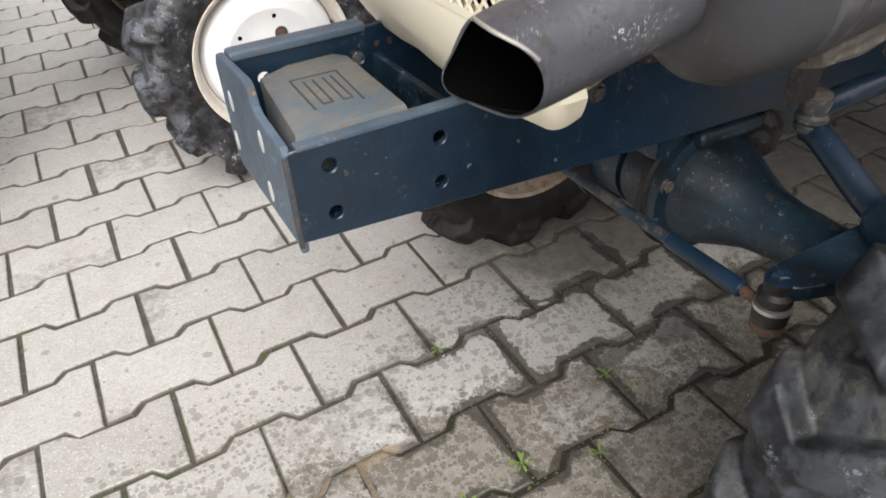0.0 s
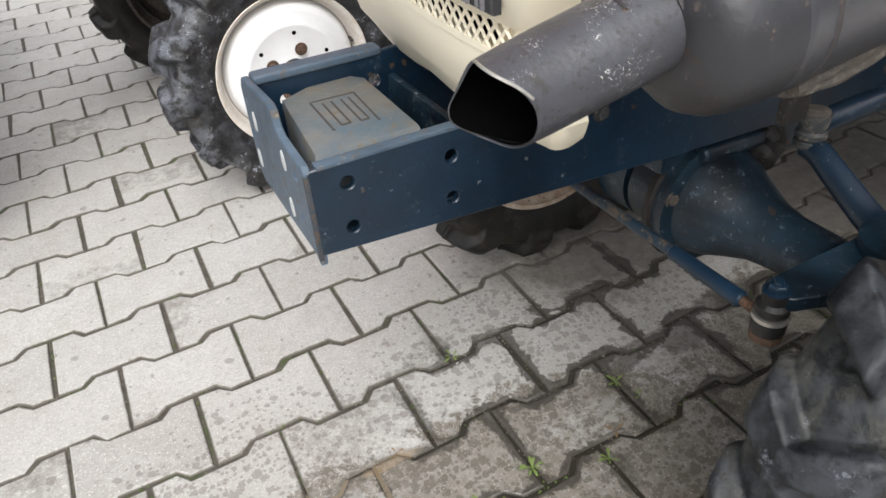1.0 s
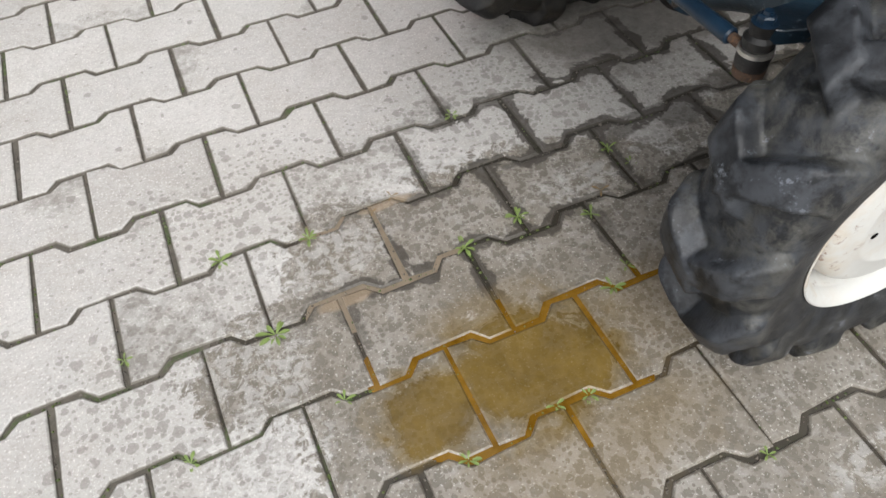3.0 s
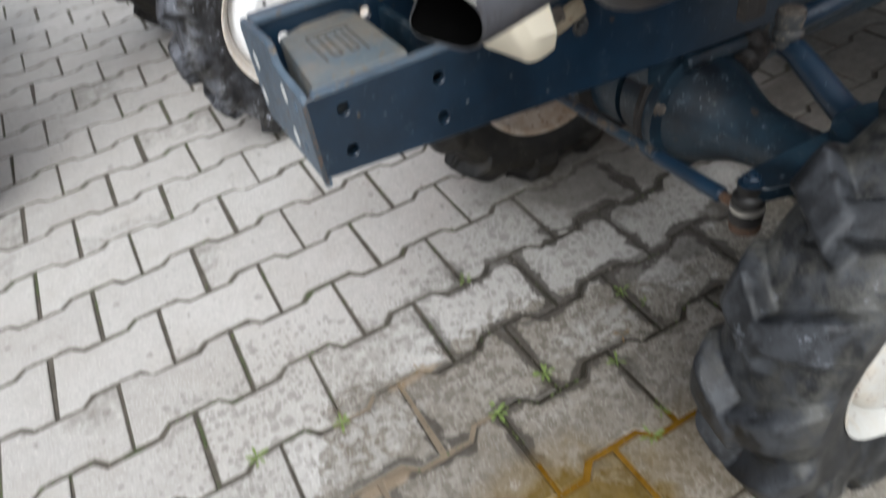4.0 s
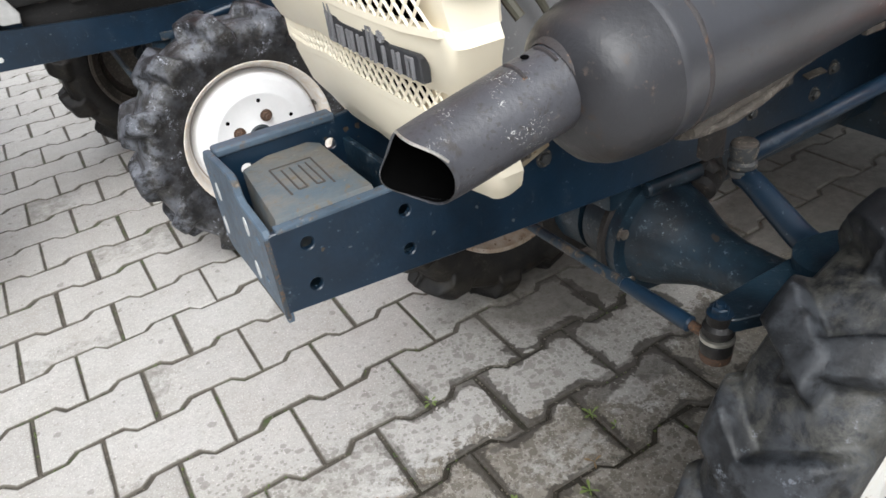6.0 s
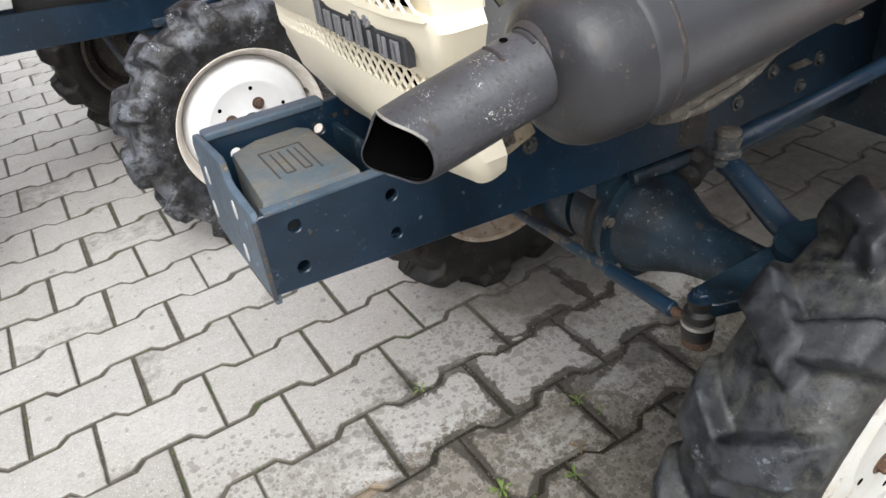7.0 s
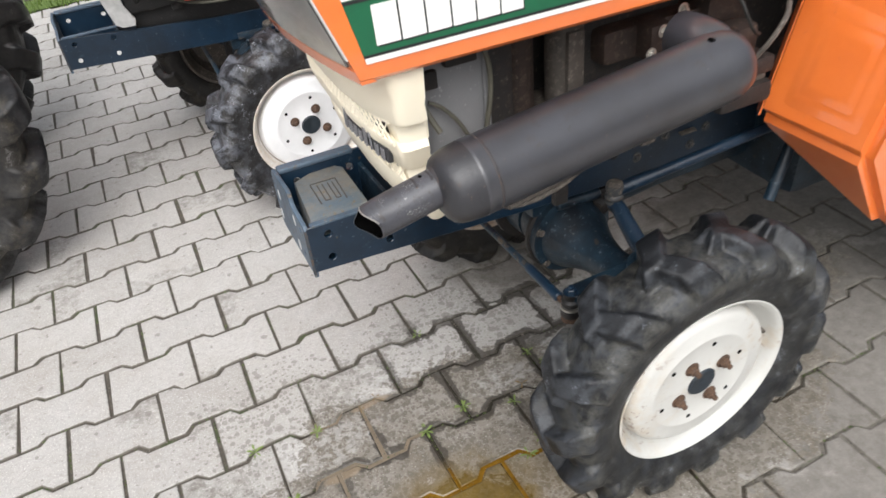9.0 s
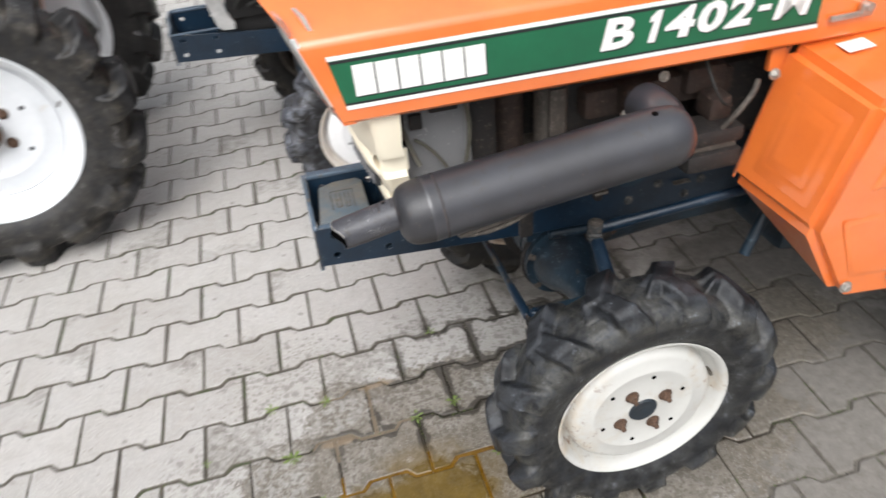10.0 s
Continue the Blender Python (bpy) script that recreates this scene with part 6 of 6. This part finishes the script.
part("hub_flange", roughen(lathe(((0, 0.055), (0.03, 0.055), (0.035, 0.03), (0.06, 0.028), (0.065, 0.02)), (0, -0.46, 0.452), (0, -1, 0), 24), 0.002, 40), RUST, third, "rusty hub flange")

SOIL = leaf_material("soil_crumb", (0.030, 0.025, 0.018), (0.180, 0.155, 0.120))
MOSS = leaf_material("moss_crumb", (0.045, 0.075, 0.014), (0.100, 0.130, 0.030))


# ---- weeds in the joints ----
def weed(place, size, leaves, seed, name="weed", material=None, label="small green rosette weed in a paving joint"):
    rng = random.Random(seed)
    bm = bmesh.new()
    crown = bm.verts.new((0, 0, 0.002))
    for k in range(leaves):
        a = 2 * math.pi * k / leaves + rng.uniform(-0.3, 0.3)
        ln = size * rng.uniform(0.6, 1.1)
        wd = ln * rng.uniform(0.22, 0.34)
        lift = rng.uniform(0.15, 0.6)
        d, s2 = Vector((math.cos(a), math.sin(a), 0)), Vector((-math.sin(a), math.cos(a), 0))
        rows = []
        for t, w in ((0, 0.15), (0.35, 0.55), (0.65, 1.0), (0.88, 0.7), (1.0, 0.1)):
            c = d * ln * t + Vector((0, 0, ln * lift * math.sin(t * 2.2) * 0.6 + 0.002))
            rows.append([bm.verts.new(c - s2 * wd / 2 * w + Vector((0, 0, wd * 0.12 * w))), bm.verts.new(c), bm.verts.new(c + s2 * wd / 2 * w + Vector((0, 0, wd * 0.12 * w)))])
        bm.faces.new((crown, rows[0][0], rows[0][1]))
        bm.faces.new((crown, rows[0][1], rows[0][2]))
        for r0, r1 in zip(rows, rows[1:]):
            for i in range(2):
                bm.faces.new((r0[i], r0[i + 1], r1[i + 1], r1[i]))
    ob = new(name, finish(bm, name, material or LEAF, 60))
    ob.location = place
    return tagged(ob, label, "weed" if name == "weed" else "leaf litter", "weeds in the paving" if name == "weed" else "")


for k, (x, y, size, leaves) in enumerate(((-0.298, -0.154, 0.021, 11), (-0.205, -0.011, 0.016, 8), (0.100, -0.111, 0.017, 8), (0.001, -0.130, 0.019, 8), (-0.338, 0.006, 0.017, 7), (0.105, 0.143, 0.014, 7), (0.303, -0.046, 0.014, 6),
                                          (-0.497, -0.103, 0.012, 5), (0.160, -0.286, 0.016, 7), (0.203, -0.156, 0.014, 6), (0.042, -0.415, 0.014, 6), (-0.003, -0.409, 0.016, 6), (-0.244, -0.288, 0.014, 6), (-0.134, -0.427, 0.014, 6),
                                          (0.194, -0.572, 0.014, 5), (-0.444, -0.287, 0.013, 7), (0.318, -0.090, 0.012, 6), (0.198, -0.262, 0.011, 6), (0.12, -0.012, 0.010, 5))):
    weed((x, y, -0.005), size * 1.2, leaves, 100 + k)
for k, (x, y, size) in enumerate(((0.242, -0.122, 0.020), (-0.06, 0.012, 0.012), (-0.10, -0.006, 0.011))):
    weed((x, y, -0.002), size, 3, 300 + k, "dry_leaf", DRY_LEAF, "dry brown leaf scrap on the pavers")

# ---- grass verge behind the paving ----
rng = random.Random(5)
blades = bmesh.new()
for _ in range(9000):
    x, y = rng.uniform(-3.6, 1.8), 3.62 + rng.random() ** 1.4 * 2.2
    a, h, w = rng.uniform(0, 6.283), rng.uniform(0.03, 0.09), rng.uniform(0.003, 0.006)
    lean = Vector((rng.uniform(-0.5, 0.5), rng.uniform(-0.5, 0.5), 1)) * h
    s2 = Vector((math.cos(a), math.sin(a), 0)) * w
    o = Vector((x, y, -0.01))
    blades.faces.new([blades.verts.new(p) for p in (o - s2, o + s2, o + s2 * 0.6 + lean * 0.6, o + lean)])
tagged(new("grass", finish(blades, "grass", GRASS, 0)), "short green and yellowish verge grass", "grass", kind="stuff")
turf = bmesh.new()
bmesh.ops.create_grid(turf, x_segments=40, y_segments=20, size=1)
for v in turf.verts:
    v.co = Vector((v.co.x * 9, 6.9 + v.co.y * 3.25, 0.0 + 0.02 * noise.noise(v.co * 6)))
tagged(new("verge", finish(turf, "verge", GRASS, 60)), "grassy verge at the edge of the paving", "grass", kind="structure")

# ---- pavers: the nearest as pieces, the rest joined ----
pavement = tagged(new("pavement"), "grey interlocking concrete block paving, stained and wet near the leak", "pavement", kind="structure")
kinds = [paver_mesh("paver", k) for k in range(6)]
rng = random.Random(11)
far_v, far_f = [], []
template = kinds[0]
tv = [v.co.copy() for v in template.vertices]
tf = [tuple(p.vertices) for p in template.polygons]
for j in range(-24, 26):
    for i in range(-26, 22):
        m = paver_pose(i, j, rng)
        x, y = m.translation.x, m.translation.y
        if y > 3.58:
            continue
        if -1.25 < x < 1.0 and -0.72 < y < 1.98:
            ob = new("paver", kinds[rng.randrange(6)])
            ob.parent = pavement
            ob.matrix_basis = m @ Matrix.Rotation(math.pi * rng.randrange(2), 4, "Z")
        else:
            base = len(far_v)
            far_v += [tuple(m @ v) for v in tv]
            far_f += [tuple(base + q for q in f) for f in tf]
far = bpy.data.meshes.new("pavers_beyond")
far.from_pydata(far_v, [], far_f)
far.materials.append(CONCRETE)
rest = tagged(new("pavers_beyond", far), kind="stuff")
rest.parent = pavement
# rusty water standing in the joints of the low blocks
pool = bmesh.new()
bmesh.ops.create_circle(pool, cap_ends=True, segments=48, radius=1.0)
for v in pool.verts:
    a = math.atan2(v.co.y, v.co.x)
    k = 1 + 0.14 * math.sin(3 * a + 0.7) + 0.09 * math.sin(5 * a + 2.0)
    v.co = Vector((0.02 + 0.235 * k * math.cos(a), -0.338 + 0.122 * k * math.sin(a), -0.0019))
tagged(new("puddle", finish(pool, "puddle", WATER, 0)), "rusty brown water standing in the paving joints", "puddle")

silt = bmesh.new()
bmesh.ops.create_circle(silt, cap_ends=True, segments=48, radius=1.0)
for v in silt.verts:
    a = math.atan2(v.co.y, v.co.x)
    k = 1 + 0.16 * math.sin(3 * a + 2.1) + 0.08 * math.sin(7 * a)
    v.co = Vector((-0.135 + 0.125 * k * math.cos(a), -0.100 + 0.105 * k * math.sin(a), -0.0026))
tagged(new("silt", finish(silt, "silt", SILT_MUD, 0)), "tan silt washed into the paving joints", "silt", kind="stuff")

# crumbs of soil and moss lying in the joints of the nearer blocks
rng = random.Random(23)
crumb_v, crumb_f = [], []
OCTA = ((1, 0, 0), (0, 1, 0), (-1, 0, 0), (0, -1, 0), (0, 0, 1), (0, 0, -1))
OCTA_F = ((0, 1, 4), (1, 2, 4), (2, 3, 4), (3, 0, 4), (1, 0, 5), (2, 1, 5), (3, 2, 5), (0, 3, 5))
crumb_moss = []
for j in range(-5, 9):
    for i in range(-5, 6):
        cy = P * (j + 0.5)
        cx = L * i + (L / 2 if j % 2 == 0 else 0.0) + drift(cy)
        spots = [(cx + L / 2 + rng.gauss(0, 0.0013), cy + rng.uniform(-P / 2, P / 2)) for _ in range(16)]
        for _ in range(22):
            u = rng.uniform(-L / 2, L / 2)
            wide = min(1.0, max(-1.0, (abs(u) - L / 4) / STEP))
            spots.append((cx + u, cy - P / 2 - STEP * wide + rng.gauss(0, 0.0014)))
        for x, y in spots:
            green = noise.noise(Vector((x * 9, y * 9, 3.0))) + rng.uniform(-0.15, 0.15) > (0.22 if y > -0.3 else 0.08)
            r = rng.uniform(0.0010, 0.0026) * (1.25 if green else 1.0)
            base = len(crumb_v)
            a = rng.uniform(0, 6.283)
            for dx, dy, dz in OCTA:
                k = r * rng.uniform(0.6, 1.3)
                crumb_v.append((x + k * (dx * math.cos(a) - dy * math.sin(a)), y + k * (dx * math.sin(a) + dy * math.cos(a)), -0.0030 + k * dz * 0.8))
            crumb_f += [tuple(base + q for q in f) for f in OCTA_F]
            crumb_moss += [1 if green else 0] * 8
crumbs = bpy.data.meshes.new("joint_crumbs")
crumbs.from_pydata(crumb_v, [], crumb_f)
crumbs.materials.append(SOIL)
crumbs.materials.append(MOSS)
crumbs.polygons.foreach_set("material_index", crumb_moss)
tagged(new("joint_crumbs", crumbs), "dark soil crumbs and green moss in the paving joints", "soil", kind="stuff")
